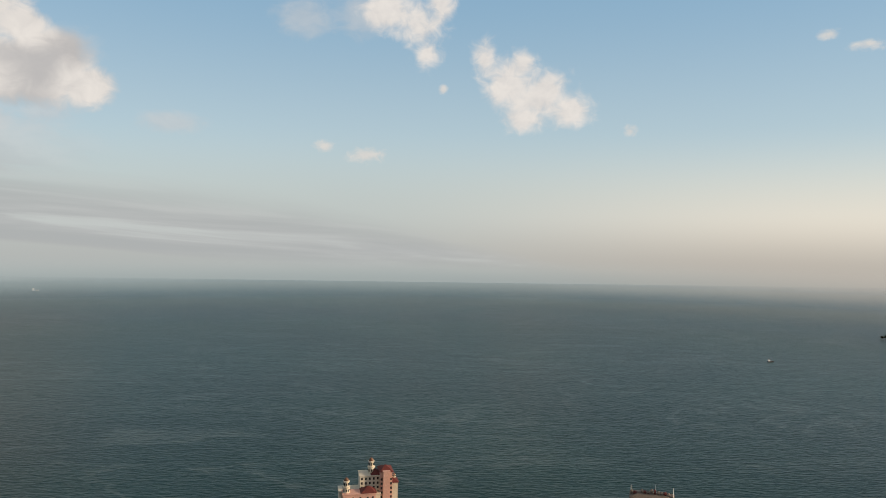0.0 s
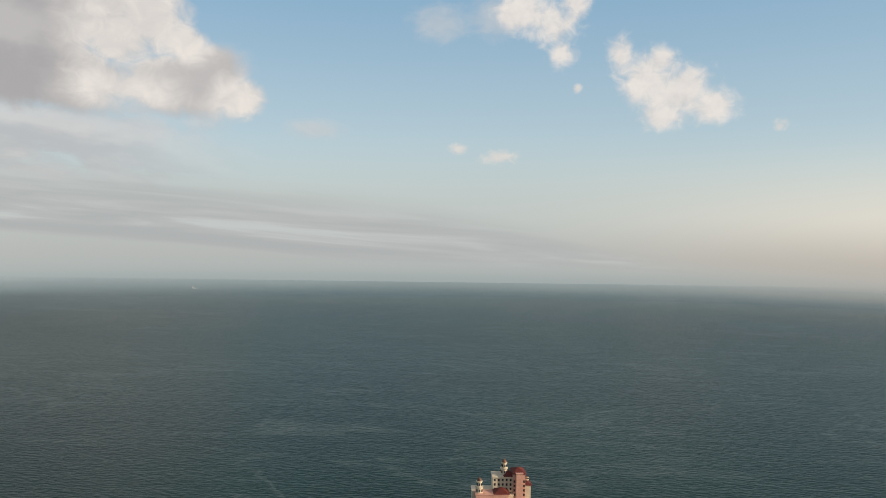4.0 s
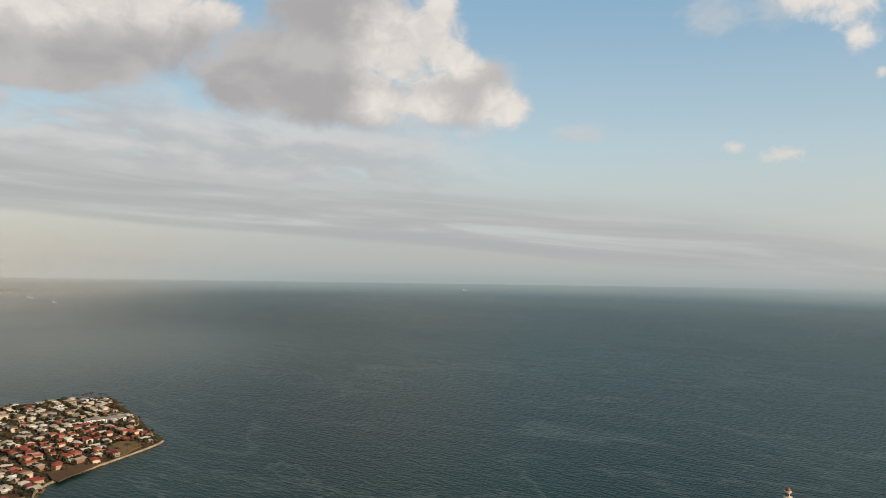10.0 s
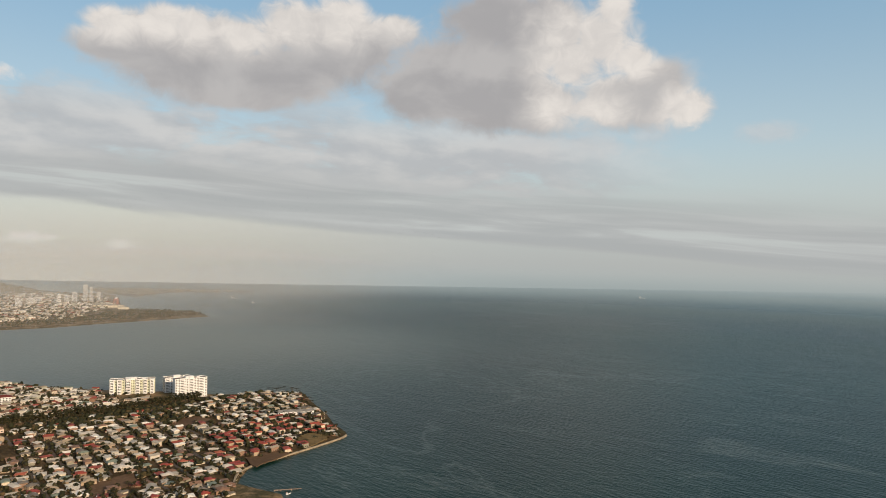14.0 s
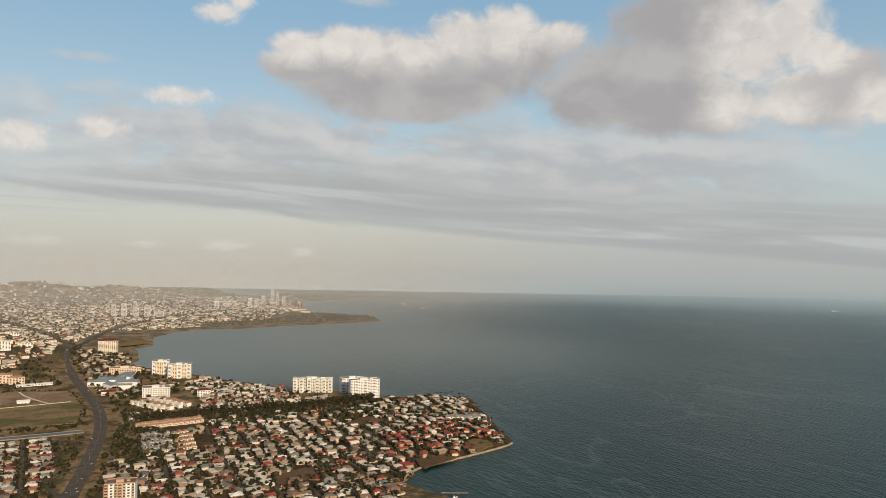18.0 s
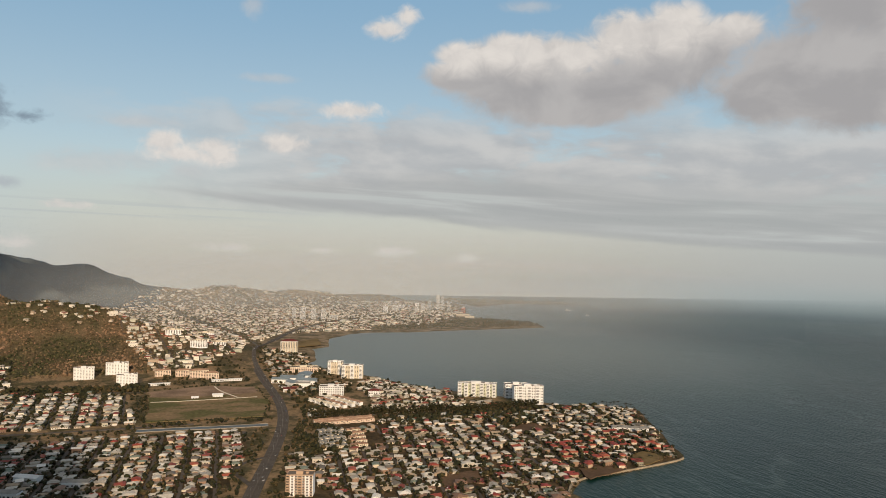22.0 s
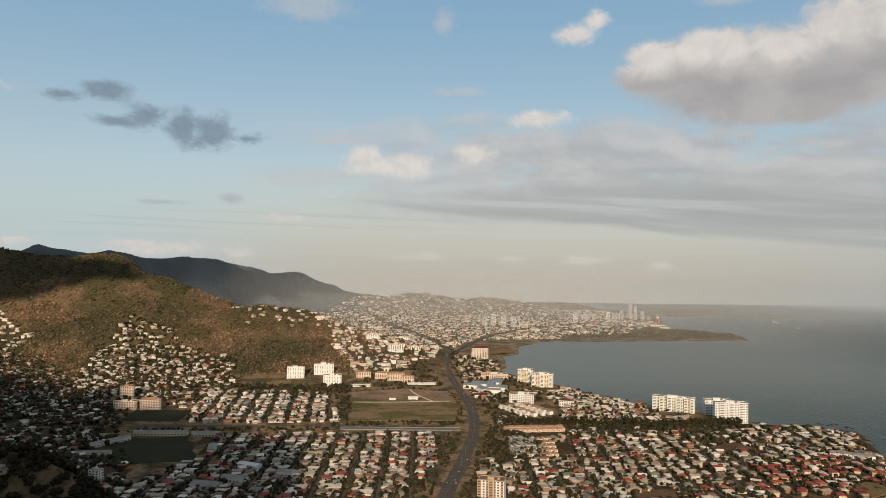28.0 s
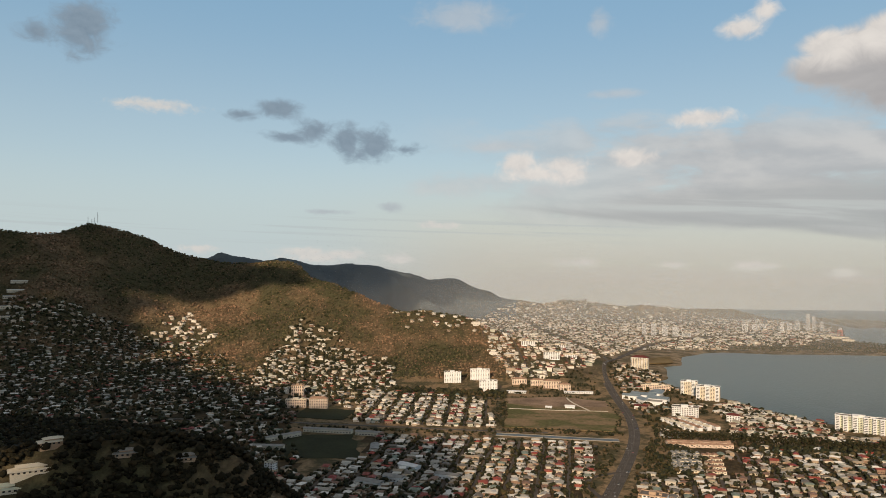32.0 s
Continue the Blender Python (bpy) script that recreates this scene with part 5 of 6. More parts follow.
# fronts (the -y side of a block) are turned towards the camera
block("apartment_tower", "white curved-front apartment tower with balconies by the sea", "tower", -1206, 597, 78, 54, 18, 12, (WHITE, WHITE), 4.5, 2.8, group="white towers", sides="f", tall=0.42, steps=((-20, -12, -11, -9, 1.5), (-4, 4, -11.2, -9, 3.0), (12, 20, -11, -9, 1.5)))
block("apartment_tower", "white apartment tower set behind its twin", "tower", -1272, 605, 78, 46, 17, 10, (WHITE, WHITE), 4.5, 2.8, group="white towers", sides="fl", tall=0.42, steps=((-23, -16, -10.5, -8, 1.0), (2, 9, -10.5, -8, 1.0)))
block("apartment_slab", "cream and pale green stepped apartment slab", "apartment block", -1302, 537, 62, 74, 16, 9, (PALE_GREEN, WHITE), 4.0, 2.8, group="cream slabs", sides="fl", tall=0.4, broad=0.32, balconies=False, steps=((-36, -29, -13, -7, 1.2), (-24, -17, -13, -7, 1.2), (-10, -2, -14, -7, 3.0), (6, 13, -13, -7, 1.2), (19, 25, -13, -7, 1.2), (30, 36, -13, -7, 1.2)))
block("apartment_tower", "pale cream twin apartment tower above the bay", "tower", -1566, 352, 72, 46, 20, 10, (CREAM, WHITE), 4.6, 2.8, group="twin towers", sides="fl", tall=0.4, broad=0.3, balconies=False, steps=((-22, -15, -15, -9, 1.5), (-4, 4, -15, -9, 3.5), (15, 22, -15, -9, 1.5)))
block("apartment_tower", "pale cream twin apartment tower above the bay", "tower", -1628, 327, 74, 34, 20, 10, (CREAM, WHITE), 4.6, 2.8, group="twin towers", sides="fl", tall=0.4, broad=0.3, balconies=False, steps=((-16, -10, -15, -9, 1.5), (6, 13, -15, -9, 2.5)))
block("hotel", "cream hotel block with a red roof beside the bay", "hotel", -2000, 275, 75, 44, 22, 10, (CREAM, WHITE), 4.4, sides="fl", roof=RED_ROOF)
for px, py, w in ((-1649, -186, 38), (-1685, -127, 44), (-1566, -100, 38)):
    block("apartment_block", "white apartment block on cleared hillside", "apartment block", px, py, 94, w, 16, 8, (WHITE, WHITE), 5.0, group="white hillside blocks", sides="fr", balconies=False, tall=0.4, broad=0.17)
block("apartment_tower", "tan apartment tower in the suburb", "tower", -1439, -478, 100, 24, 16, 8, (SALMON, BROWN_WALL), 4.0, sides="fr", balconies=False)
block("apartment_block", "tan apartment block with a flat roof", "apartment block", -1340, -448, 100, 38, 14, 5, (SALMON, CREAM), 4.2, group="tan courtyard blocks", sides="fr", balconies=False)
block("apartment_block", "tan apartment block with a tiled roof", "apartment block", -1338, -404, 100, 34, 14, 6, (SALMON, CREAM), 4.2, group="tan courtyard blocks", sides="fr", balconies=False, roof=TAN_ROOF)
block("apartment_building", "cream and brown eight-storey apartment building beside the highway", "apartment building", -822, 128, 72, 29, 17, 8, (WHITE, BROWN_WALL), 4.1, sides="fl", steps=((-2.5, 2.5, -9.5, -8, 1.4), (-15.4, -11, -9.2, -8, 0.8)))
block("office_building", "white office building with long window rows", "office", -1388, 272, 76, 46, 22, 5, (WHITE, WHITE), 4.0, 3.4, sides="fl", balconies=False)
block("red_roofed_building", "white gabled building with a bright red roof", "building", -1345, 345, 76, 22, 14, 4, (WHITE, WHITE), 4.0, sides="f", balconies=False, roof=RED_ROOF)
block("hotel", "pinkish brown low hotel beside the bay", "hotel", -1660, 262, 80, 62, 20, 4, (SALMON, CREAM), 4.5, 3.3, sides="f", balconies=False)
for px, py, w, fl in ((-1650, -36, 32, 4), (-1645, 4, 30, 4), (-1625, 36, 38, 5), (-1610, 62, 26, 4)):
    block("housing_block", "pinkish low housing block at the foot of the hill", "housing block", px, py, 92, w, 13, fl, (SALMON, CREAM), 5.0, group="pinkish housing blocks", sides="f", balconies=False, roof=TAN_ROOF)
for px, py, w, fl in ((-1880, 40, 40, 6), (-1960, -20, 36, 4), (-2060, 60, 44, 4), (-1930, 88, 36, 3)):
    block("building", "pale concrete building at the edge of town", "building", px, py, 88, w, 18, fl, (WHITE, CREAM), 5.5, group="town edge buildings", sides="f", balconies=False)
# town centre, far off in the haze
for px, py, w, fl in ((-3032, 470, 20, 16), (-3020, 512, 20, 14), (-3014, 552, 22, 13), (-3080, 440, 16, 14), (-3000, 592, 34, 6)):
    block("apartment_tower", "pale apartment tower over the far town", "tower", px, py, 80, w, 20, fl, (WHITE, CREAM), 7.0, 3.2, group="far town towers", sides="f", balconies=False, bands=True)
for px, py, w, fl in ((-3436, 1200, 17, 22), (-3428, 1222, 12, 19), (-3415, 1250, 14, 12), (-3420, 1150, 18, 13), (-3400, 1110, 20, 10), (-3340, 1060, 16, 12), (-3380, 960, 24, 8), (-3320, 900, 22, 9), (-3450, 1010, 30, 7)):
    block("office_tower", "pale glass and concrete office tower by the harbour", "tower", px, py, 72, w, 18, fl, (WHITE, WHITE), 6.0, 3.3, group="harbour towers", sides="f", balconies=False, bands=True)


def terrace(name, label, category, x, y, turn, units, w, d, h, wall, roof, group, flat=False):
    """A row of joined houses, each with its own walls, roof, window and door."""
    row = thing(name, label, category, pose(x, y, height(x, y), 0, 0, turn), group)
    a, b, c, e = Shape(), Shape(), Shape(), Shape()
    a.box(-w / 2 + 0.02, -d / 2, -1, w / 2 - 0.02, d / 2, h)
    if flat:
        b.box(-w / 2 + 0.05, -d / 2 - 0.4, h, w / 2 - 0.05, d / 2 + 0.4, h + 0.5)
        b.box(-w / 2 + 0.3, -d / 2 + 1, h + 0.5, 0, d / 2 - 1, h + 1.7)
    else:
        y0 = d / 2 + 0.5
        b.solid([(-w / 2 + 0.03, -y0, h), (w / 2 - 0.03, -y0, h), (w / 2 - 0.03, y0, h), (-w / 2 + 0.03, y0, h), (-w / 2 + 0.03, 0, h + 2), (w / 2 - 0.03, 0, h + 2)], [(0, 1, 5, 4), (2, 3, 4, 5), (1, 2, 5), (3, 0, 4), (0, 3, 2, 1)])
    c.box(-1, -0.05, 0, 1, 0.1, 1.3)
    e.box(-0.5, -0.05, 0, 0.5, 0.1, 2.1)
    a, b, c, e = a.mesh("unit", wall), b.mesh("roof", roof), c.mesh("window", GLASS), e.mesh("door", BROWN_WALL)
    for i in range(units):
        u = (i - (units - 1) / 2) * w
        stagger = 2.4 * (i % 2)
        one = part("unit", a, row, at=pose(u, stagger, 0.2 * (i % 3)))
        part("roof", b, one)
        part("window", c, one, at=pose(w * 0.2, -d / 2, 1.0))
        part("window", c, one, at=pose(-w * 0.2, -d / 2, h - 1.9))
        part("door", e, one, at=pose(-w * 0.2, -d / 2, 0.1))
    return row


for k in range(4):
    px, py = -1303 - 0.39 * 17 * (k - 1.5), 262 + 0.92 * 17 * (k - 1.5)
    terrace("terraced_row", "white stepped townhouses in a close row", "townhouses", px, py, 23, 11, 8.0, 8, 5.6, WHITE, TAN_ROOF if k % 2 else CREAM, "white townhouses")
    for q in range(14):
        u = rnd.uniform(-44, 44)
        soft.append((px + u * 0.92 + 3.2, py + u * 0.39 - 7.8, rnd.uniform(1.2, 2.4)))
for px in (-1147, -1163):
    terrace("terraced_row", "salmon terraced houses with tiled roofs by the windbreak", "townhouses", px, 247, 92, 12, 8.0, 9, 4.4, SALMON, TAN_ROOF, "salmon terraces")
for i, (px, py) in enumerate(((-1098, 214), (-1082, 212), (-1066, 210), (-1050, 207), (-1034, 205), (-1018, 203), (-1002, 200))):
    terrace("terraced_row", "long pale flat-roofed row of small houses", "townhouses", px, py, 97, 5, 8.0, 9, 3.4, CREAM, GREY_ROOF, "long pale rows", True)
for i, (px, py) in enumerate(((-1090, 248), (-1068, 246), (-1046, 243), (-1024, 240), (-1002, 236))):
    terrace("terraced_row", "short pale flat-roofed row of small houses", "townhouses", px, py, 97, 3, 8.0, 9, 3.4, CREAM, TAN_ROOF, "short pale rows", True)
terrace("beach_building", "long white roofed building near the tip of the point", "building", -975, 660, 62, 8, 7.0, 16, 5.0, WHITE, GREY_ROOF, "")


def hall(name, label, category, x, y, turn, w, d, h, wall, roof, group="", rise=2.5, base=0.0, over=1.0, inset=0.0):
    """A long low hall: walls, a ribbed gabled roof and a row of windows."""
    ob = thing(name, label, category, pose(x, y, height(x, y) + base, 0, 0, turn), group)
    s, r = Shape(), Shape()
    s.box(-w / 2, -d / 2, -2, w / 2, d / 2, h)
    part("wall", s.mesh("wall", wall), ob)
    r.hip(w, d, h, rise, over, inset)
    part("roof", r.mesh("roof", roof), ob)
    c = Shape()
    c.box(-1.2, -0.05, 0, 1.2, 0.1, 1.4)
    c = c.mesh("window", GLASS)
    for k in range(int(w / 5)):
        part("window", c, ob, at=pose(-w / 2 + 2.5 + 5 * k, -d / 2 - 0.02, min(1.2, h - 2)))
    return ob


# shopping mall with blue roofs
for px, py, w, d, t in ((-1560, 222, 48, 30, 70), (-1520, 245, 40, 28, 70), (-1590, 252, 46, 26, 160), (-1540, 195, 34, 20, 70), (-1500, 215, 30, 20, 20)):
    hall("mall_hall", "blue-grey sheet-roofed hall of a shopping mall", "mall", px, py, t, w, d, 8, WHITE, BLUE_ROOF, "mall halls", 3.5)
hall("mall_gate", "white gabled mall entrance with a dark roof", "mall", -1478, 232, 76, 26, 14, 9, WHITE, GREY_ROOF)
hall("warehouse", "long white warehouse wall beside the windbreak", "warehouse", -1212, 222, 95, 46, 12, 5, WHITE, GREY_ROOF)
hall("roadside_building", "white and red roadside building", "building", -1440, 200, 80, 24, 14, 6, WHITE, RED_ROOF)
# school round its playing field
for px, py, w, t in ((-1148, -330, 80, 88), (-1140, -262, 40, 86), (-1095, -388, 62, 140), (-1030, -385, 44, 95), (-1050, -232, 34, 10)):
    hall("school_wing", "long low school wing with a pale roof", "school", px, py, t, w, 11, 6, CREAM, GREY_ROOF, "school wings", 1.6)
hall("clubhouse", "small white clubhouse in the dry field", "building", -1415, 65, 85, 18, 11, 5, WHITE, WHITE)
hall("shed", "small white shed in the dry field", "building", -1408, 25, 85, 11, 7, 3.2, WHITE, WHITE)
hall("works_shed", "long white shed at the field's far edge", "building", -1580, 90, 92, 60, 9, 3.5, WHITE, WHITE, rise=1.2)
hall("depot", "low white depot by the slope", "building", -1560, -40, 92, 40, 10, 4, WHITE, WHITE, rise=1.2)
for px, py, w, d, t, m in ((-925, -110, 30, 12, 75, GREY_ROOF), (-905, -175, 26, 12, 70, GREY_ROOF), (-880, -200, 34, 12, 70, GREY_ROOF), (-960, -165, 30, 12, 60, WHITE)):
    hall("long_building", "long two-storey building with a grey roof", "building", px, py, t, w, d, 6, WHITE, m, "long grey buildings", 2.0)
# houses on the near hill
def villa(x, y, turn, w, d, wall, roof, label):
    """A broad house under two stacked hipped roofs with deep eaves."""
    ob = thing("hillside_house", label, "house", pose(x, y, min(height(x + k, y + k / 2) for k in (-8, 0, 8)) + 3.2, 0, 0, turn), "hill houses")
    s = Shape()
    s.box(-w / 2, -d / 2, -9, w / 2, d / 2, 3.0)
    s.box(-w * 0.3, -d * 0.3, 3.0, w * 0.3, d * 0.3, 5.4)
    part("wall", s.mesh("wall", wall), ob)
    s = Shape()
    s.hip(w, d, 3.0, 1.7, 2.0)
    part("lower_roof", s.mesh("lower_roof", roof), ob)
    s = Shape()
    s.hip(w * 0.66, d * 0.66, 5.3, 1.6, 1.6)
    part("upper_roof", s.mesh("upper_roof", roof), ob)
    s = Shape()
    s.box(-0.9, -0.05, 0, 0.9, 0.1, 1.4)
    s = s.mesh("window", GLASS)
    for k in range(int(w / 4)):
        part("window", s, ob, at=pose(-w / 2 + 2 + 4 * k, -d / 2 - 0.02, 0.9))
    s = Shape()
    s.box(-w * 0.45, -d / 2 - 2.0, -0.3, w * 0.45, -d / 2, 0.0)
    s.box(-w * 0.45, -d / 2 - 2.0, 0.0, w * 0.45, -d / 2 - 1.85, 0.9)
    part("veranda", s.mesh("veranda", wall), ob)


villa(-553, -408, 130, 30, 16, CREAM, CREAM, "broad cream villa under stacked sheet roofs on the hill")
villa(-535, -420, 126, 24, 14, CREAM, PALE_GREEN, "cream villa with a pale green roof on the hill")
villa(-574, -404, 134, 20, 9, BROWN_WALL, CREAM, "low house with a cream roof among dark trees")
villa(-588, -346, 122, 18, 9, BROWN_WALL, GREY_ROOF, "weathered grey-roofed house among dark trees")
villa(-606, -300, 118, 14, 8, BROWN_WALL, GREY_ROOF, "small grey-roofed house among dark trees")
block("apartment_block", "small white apartment block among dark trees", "apartment block", -921, -341, 75, 13, 10, 4, (WHITE, CREAM), 4.0, sides="fr", balconies=False)
# terraces of flats on the far slope
for k in range(5):
    hall("slope_flats", "pale stepped flats on the mountain's foot", "housing block", -1700 - 32 * k, -1340 - 14 * k, 118, 40, 10, 6, CREAM, WHITE, "stepped flats", 1.0)


for name, label, spots, mat in (("town_trees", "dark green garden and street trees through the suburbs", soft, LEAF), ("far_town_trees", "green trees through the far town and on the spit, paled as by haze", hazed, FAR_LEAF)):
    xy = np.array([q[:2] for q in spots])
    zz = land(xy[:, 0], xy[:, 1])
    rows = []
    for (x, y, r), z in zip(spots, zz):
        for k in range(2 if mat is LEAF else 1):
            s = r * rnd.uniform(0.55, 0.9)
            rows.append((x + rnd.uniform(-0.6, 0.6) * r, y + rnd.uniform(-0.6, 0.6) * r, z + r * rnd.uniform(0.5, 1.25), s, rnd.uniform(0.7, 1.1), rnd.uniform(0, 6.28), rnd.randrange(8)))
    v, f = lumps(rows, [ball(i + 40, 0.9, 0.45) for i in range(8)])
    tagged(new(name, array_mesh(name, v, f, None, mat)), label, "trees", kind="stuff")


# ---- the pink twin-turret building by the sea ----
def turret(parent, x, y, z, r, h):
    s = Shape()
    s.tube([(x, y, z, r), (x, y, z + h * 0.34, r), (x, y, z + h * 0.35, r * 1.2), (x, y, z + h * 0.40, r * 1.2), (x, y, z + h * 0.41, r * 0.78), (x, y, z + h * 0.66, r * 0.78), (x, y, z + h * 0.67, r * 0.98), (x, y, z + h * 0.71, r * 0.98), (x, y, z + h * 0.72, r * 0.6)], 14)
    body = part("turret", s.mesh("turret", CREAM), parent, "cream round turret")
    d = Shape()
    d.tube([(x, y, z + h * 0.72, r * 0.66), (x, y, z + h * 0.77, r * 0.68), (x, y, z + h * 0.83, r * 0.58), (x, y, z + h * 0.88, r * 0.36), (x, y, z + h * 0.905, r * 0.12), (x, y, z + h * 0.93, 0.07), (x, y, z + h, 0.05)], 14)
    part("dome", d.mesh("dome", COPPER), body, "copper-red dome with a finial")
    w = Shape()
    w.box(-0.45, -0.1, 0, 0.45, 0.15, h * 0.14)
    w = w.mesh("window", GLASS)
    for k in range(8):
        a = k * 45
        part("window", w, body, at=pose(x, y, z + h * 0.12) @ pose(0, 0, 0, 0, 0, a) @ pose(0, -r, 0))
        part("window", w, body, at=pose(x, y, z + h * 0.47) @ pose(0, 0, 0, 0, 0, a) @ pose(0, -r * 0.78, 0))


def pink_building(x, y, turn, top):
    ob = thing("condominium", "pink condominium with cream turrets and red hipped roofs", "condominium", pose(x, y, 2, 0, 0, turn))
    for name, x0, x1, y0, y1, z, mat in (("tower_block", 5.5, 14, -7, 7, top, PINK), ("side_block", -8.5, 5.5, -4, 9, top - 3, CREAM), ("low_block", -21, 1.5, -14, -4, top - 12, PINK), ("front_bay", 7.5, 12, -8.4, -7, top + 1.0, PINK),
                                         ("stair_block", 14, 18.5, -3, 8, top - 9, CREAM), ("outer_block", -23, -8.5, -4, 8, top - 13, CREAM), ("corner_bay", 1.5, 5.5, -9, -4, top - 14, CREAM)):
        s = Shape()
        s.box(x0, y0, -2, x1, y1, z)
        s.box(x0 - 0.4, y0 - 0.4, z, x1 + 0.4, y1 + 0.4, z + 0.5)
        part(name, s.mesh(name, mat), ob)
    for x0, x1, y0, y1, z, rise in ((5.5, 14, -7, 7, top + 0.5, 3.2), (-8, 1.5, -13.5, -4, top - 11.5, 3.6), (0, 5.5, -3, 8, top - 2.5, 3.0), (14, 18.5, -3, 8, top - 8.5, 1.2)):
        s = Shape()
        s.hip(x1 - x0, y1 - y0, 0, rise, 0.9)
        part("roof", s.mesh("roof", RED_ROOF), ob, at=pose((x0 + x1) / 2, (y0 + y1) / 2, z + 0.02))
    w = Shape()
    w.box(-0.65, -0.05, 0, 0.65, 0.12, 1.7)
    w = w.mesh("window", GLASS)
    for lv in range(9):
        z = top - 5.5 - lv * 3.1
        for px, py in ((6.4, -7), (13.1, -7), (-7.2, -4), (-4.4, -4), (-1.6, -4), (1.2, -4), (4.0, -4)):
            part("window", w, ob, at=pose(px, py - 0.02, z))
        for px, py in ((14, -5), (18.5, -1), (18.5, 4)):
            part("window", w, ob, at=pose(px + 0.02, py, z - (9 if px > 15 else 0), 0, 0, 90))
        for px in (-19, -14, -9, -4, -0.5):
            part("window", w, ob, at=pose(px, -14.02, z - 10))
    turret(ob, 0, 2.5, top - 2.5, 2.4, 12.0)
    turret(ob, -18.5, -9.5, top - 12.0, 2.4, 12.0)
    turret(ob, 17, 5, top - 8.6, 1.2, 4.5)
    return ob


pink_building(-51, 518, 12, 105.5)


def roof_terrace(x, y, turn, top):
    """The dark cluttered roof of another tower, with masts and small red dormers."""
    ob = thing("sea_tower", "dark-roofed tower with red dormers and three masts", "tower", pose(x, y, 2, 0, 0, turn))
    s = Shape()
    s.box(-15, -8, -2, 15, 8, top - 5)
    part("wall", s.mesh("wall", ROOF_DECK), ob)
    s = Shape()
    s.hip(30, 16, top - 5, 2.4, 0.6)
    part("roof", s.mesh("roof", ROOF_DECK), ob)
    r = random.Random(9)
    for k in range(13):
        px, pz, w = -14 + 2.3 * k, r.uniform(-2.6, -0.4) + (1.0 if 4 < k < 9 else 0), r.uniform(0.5, 1.1)
        s = Shape()
        s.box(px - w, -2, top - 5, px + w, 2, top + pz - 1.0)
        s.solid([(px - w - 0.2, -2.3, top + pz - 1.0), (px + w + 0.2, -2.3, top + pz - 1.0), (px + w + 0.2, 2.3, top + pz - 1.0), (px - w - 0.2, 2.3, top + pz - 1.0), (px, 0, top + pz)], [(0, 1, 4), (1, 2, 4), (2, 3, 4), (3, 0, 4)])
        part("dormer", s.mesh("dormer", RED_ROOF if k % 3 == 1 else ROOF_DECK), ob)
    for px, q in ((2.5, 3.6), (14.5, 2.0), (-14.5, 1.6)):
        s = Shape()
        s.tube([(px, 0, top - 5, 0.3), (px, 0, top + q * 0.5, 0.2), (px, 0, top + q, 0.08)], 6)
        part("mast", s.mesh("mast", WHITE), ob)


roof_terrace(149, 520, -16, 94.5)


# ---- masts, ships, cranes, cars, lamps ----
def mast(x, y, h, w):
    """A lattice radio mast of three legs with braces."""
    ob = thing("radio_mast", "thin steel lattice radio mast on the mountain top", "mast", pose(x, y, height(x, y) - 1), "radio masts")
    legs = [(w * math.cos(a), w * math.sin(a)) for a in (0, 2.094, 4.189)]
    for lx, ly in legs:
        s = Shape()
        s.tube([(lx, ly, 0, 0.35), (lx * 0.4, ly * 0.4, h, 0.25)], 5)
        part("leg", s.mesh("leg", STEEL), ob)
    n = int(h / 5)
    for k in range(n):
        q, z = 1 - 0.6 * k / n, k * h / n
        s = Shape()
        for i in range(3):
            a, b = Vector((legs[i][0] * q, legs[i][1] * q, z)), Vector((legs[(i + 1) % 3][0] * q, legs[(i + 1) % 3][1] * q, z + h / n))
            side = (b - a).cross(Vector((0, 0, 1))).normalized() * 0.12
            s.solid([a - side, a + side, b + side, b - side, a + Vector((0, 0, 0.3)), b + Vector((0, 0, 0.3))], [(0, 1, 2, 3), (0, 4, 5, 3), (1, 2, 5, 4)])
        part("brace", s.mesh("brace", STEEL), ob)


for x, y, h in ((-2196, -1462, 26), (-2186, -1434, 32), (-2182, -1418, 22), (-2180, -1408, 24), (-2178, -1396, 42)):
    mast(x, y, h, 1.5)


def ship(x, y, turn, size, label, hull=HULL, top=WHITE):
    ob = thing("ship", label, "ship", Matrix.LocRotScale((x, y, 0), Euler((0, 0, radians(turn))), (size,) * 3), "ships")
    s = Shape()
    out = [(-10, -2), (7, -2.2), (11, 0), (7, 2.2), (-10, 2)]
    v = [(a * 0.94, b * 0.8, -0.6) for a, b in out] + [(a, b, 2.0 + (0.6 if a > 8 else 0)) for a, b in out]
    s.solid(v, [(4, 3, 2, 1, 0), (5, 6, 7, 8, 9)] + [(i, (i + 1) % 5, 5 + (i + 1) % 5, 5 + i) for i in range(5)])
    part("hull", s.mesh("hull", hull), ob)
    s = Shape()
    s.box(-9, -1.6, 2, -4, 1.6, 5.2)
    s.box(-8.4, -1.3, 5.2, -5.4, 1.3, 6.8)
    part("bridge", s.mesh("bridge", top), ob)
    s = Shape()
    s.tube([(-8.2, 0, 6.8, 0.5), (-8.2, 0, 8.6, 0.42)], 8)
    part("funnel", s.mesh("funnel", RED_STEEL), ob)
    for px in (-2, 4):
        s = Shape()
        s.tube([(px, 0, 2, 0.16), (px, 0, 6.5, 0.08)], 6)
        part("mast", s.mesh("mast", STEEL), ob)
    s = Shape()
    s.box(-3.4, -1.4, 2, 6, 1.4, 2.7)
    part("hatch", s.mesh("hatch", STEEL), ob)


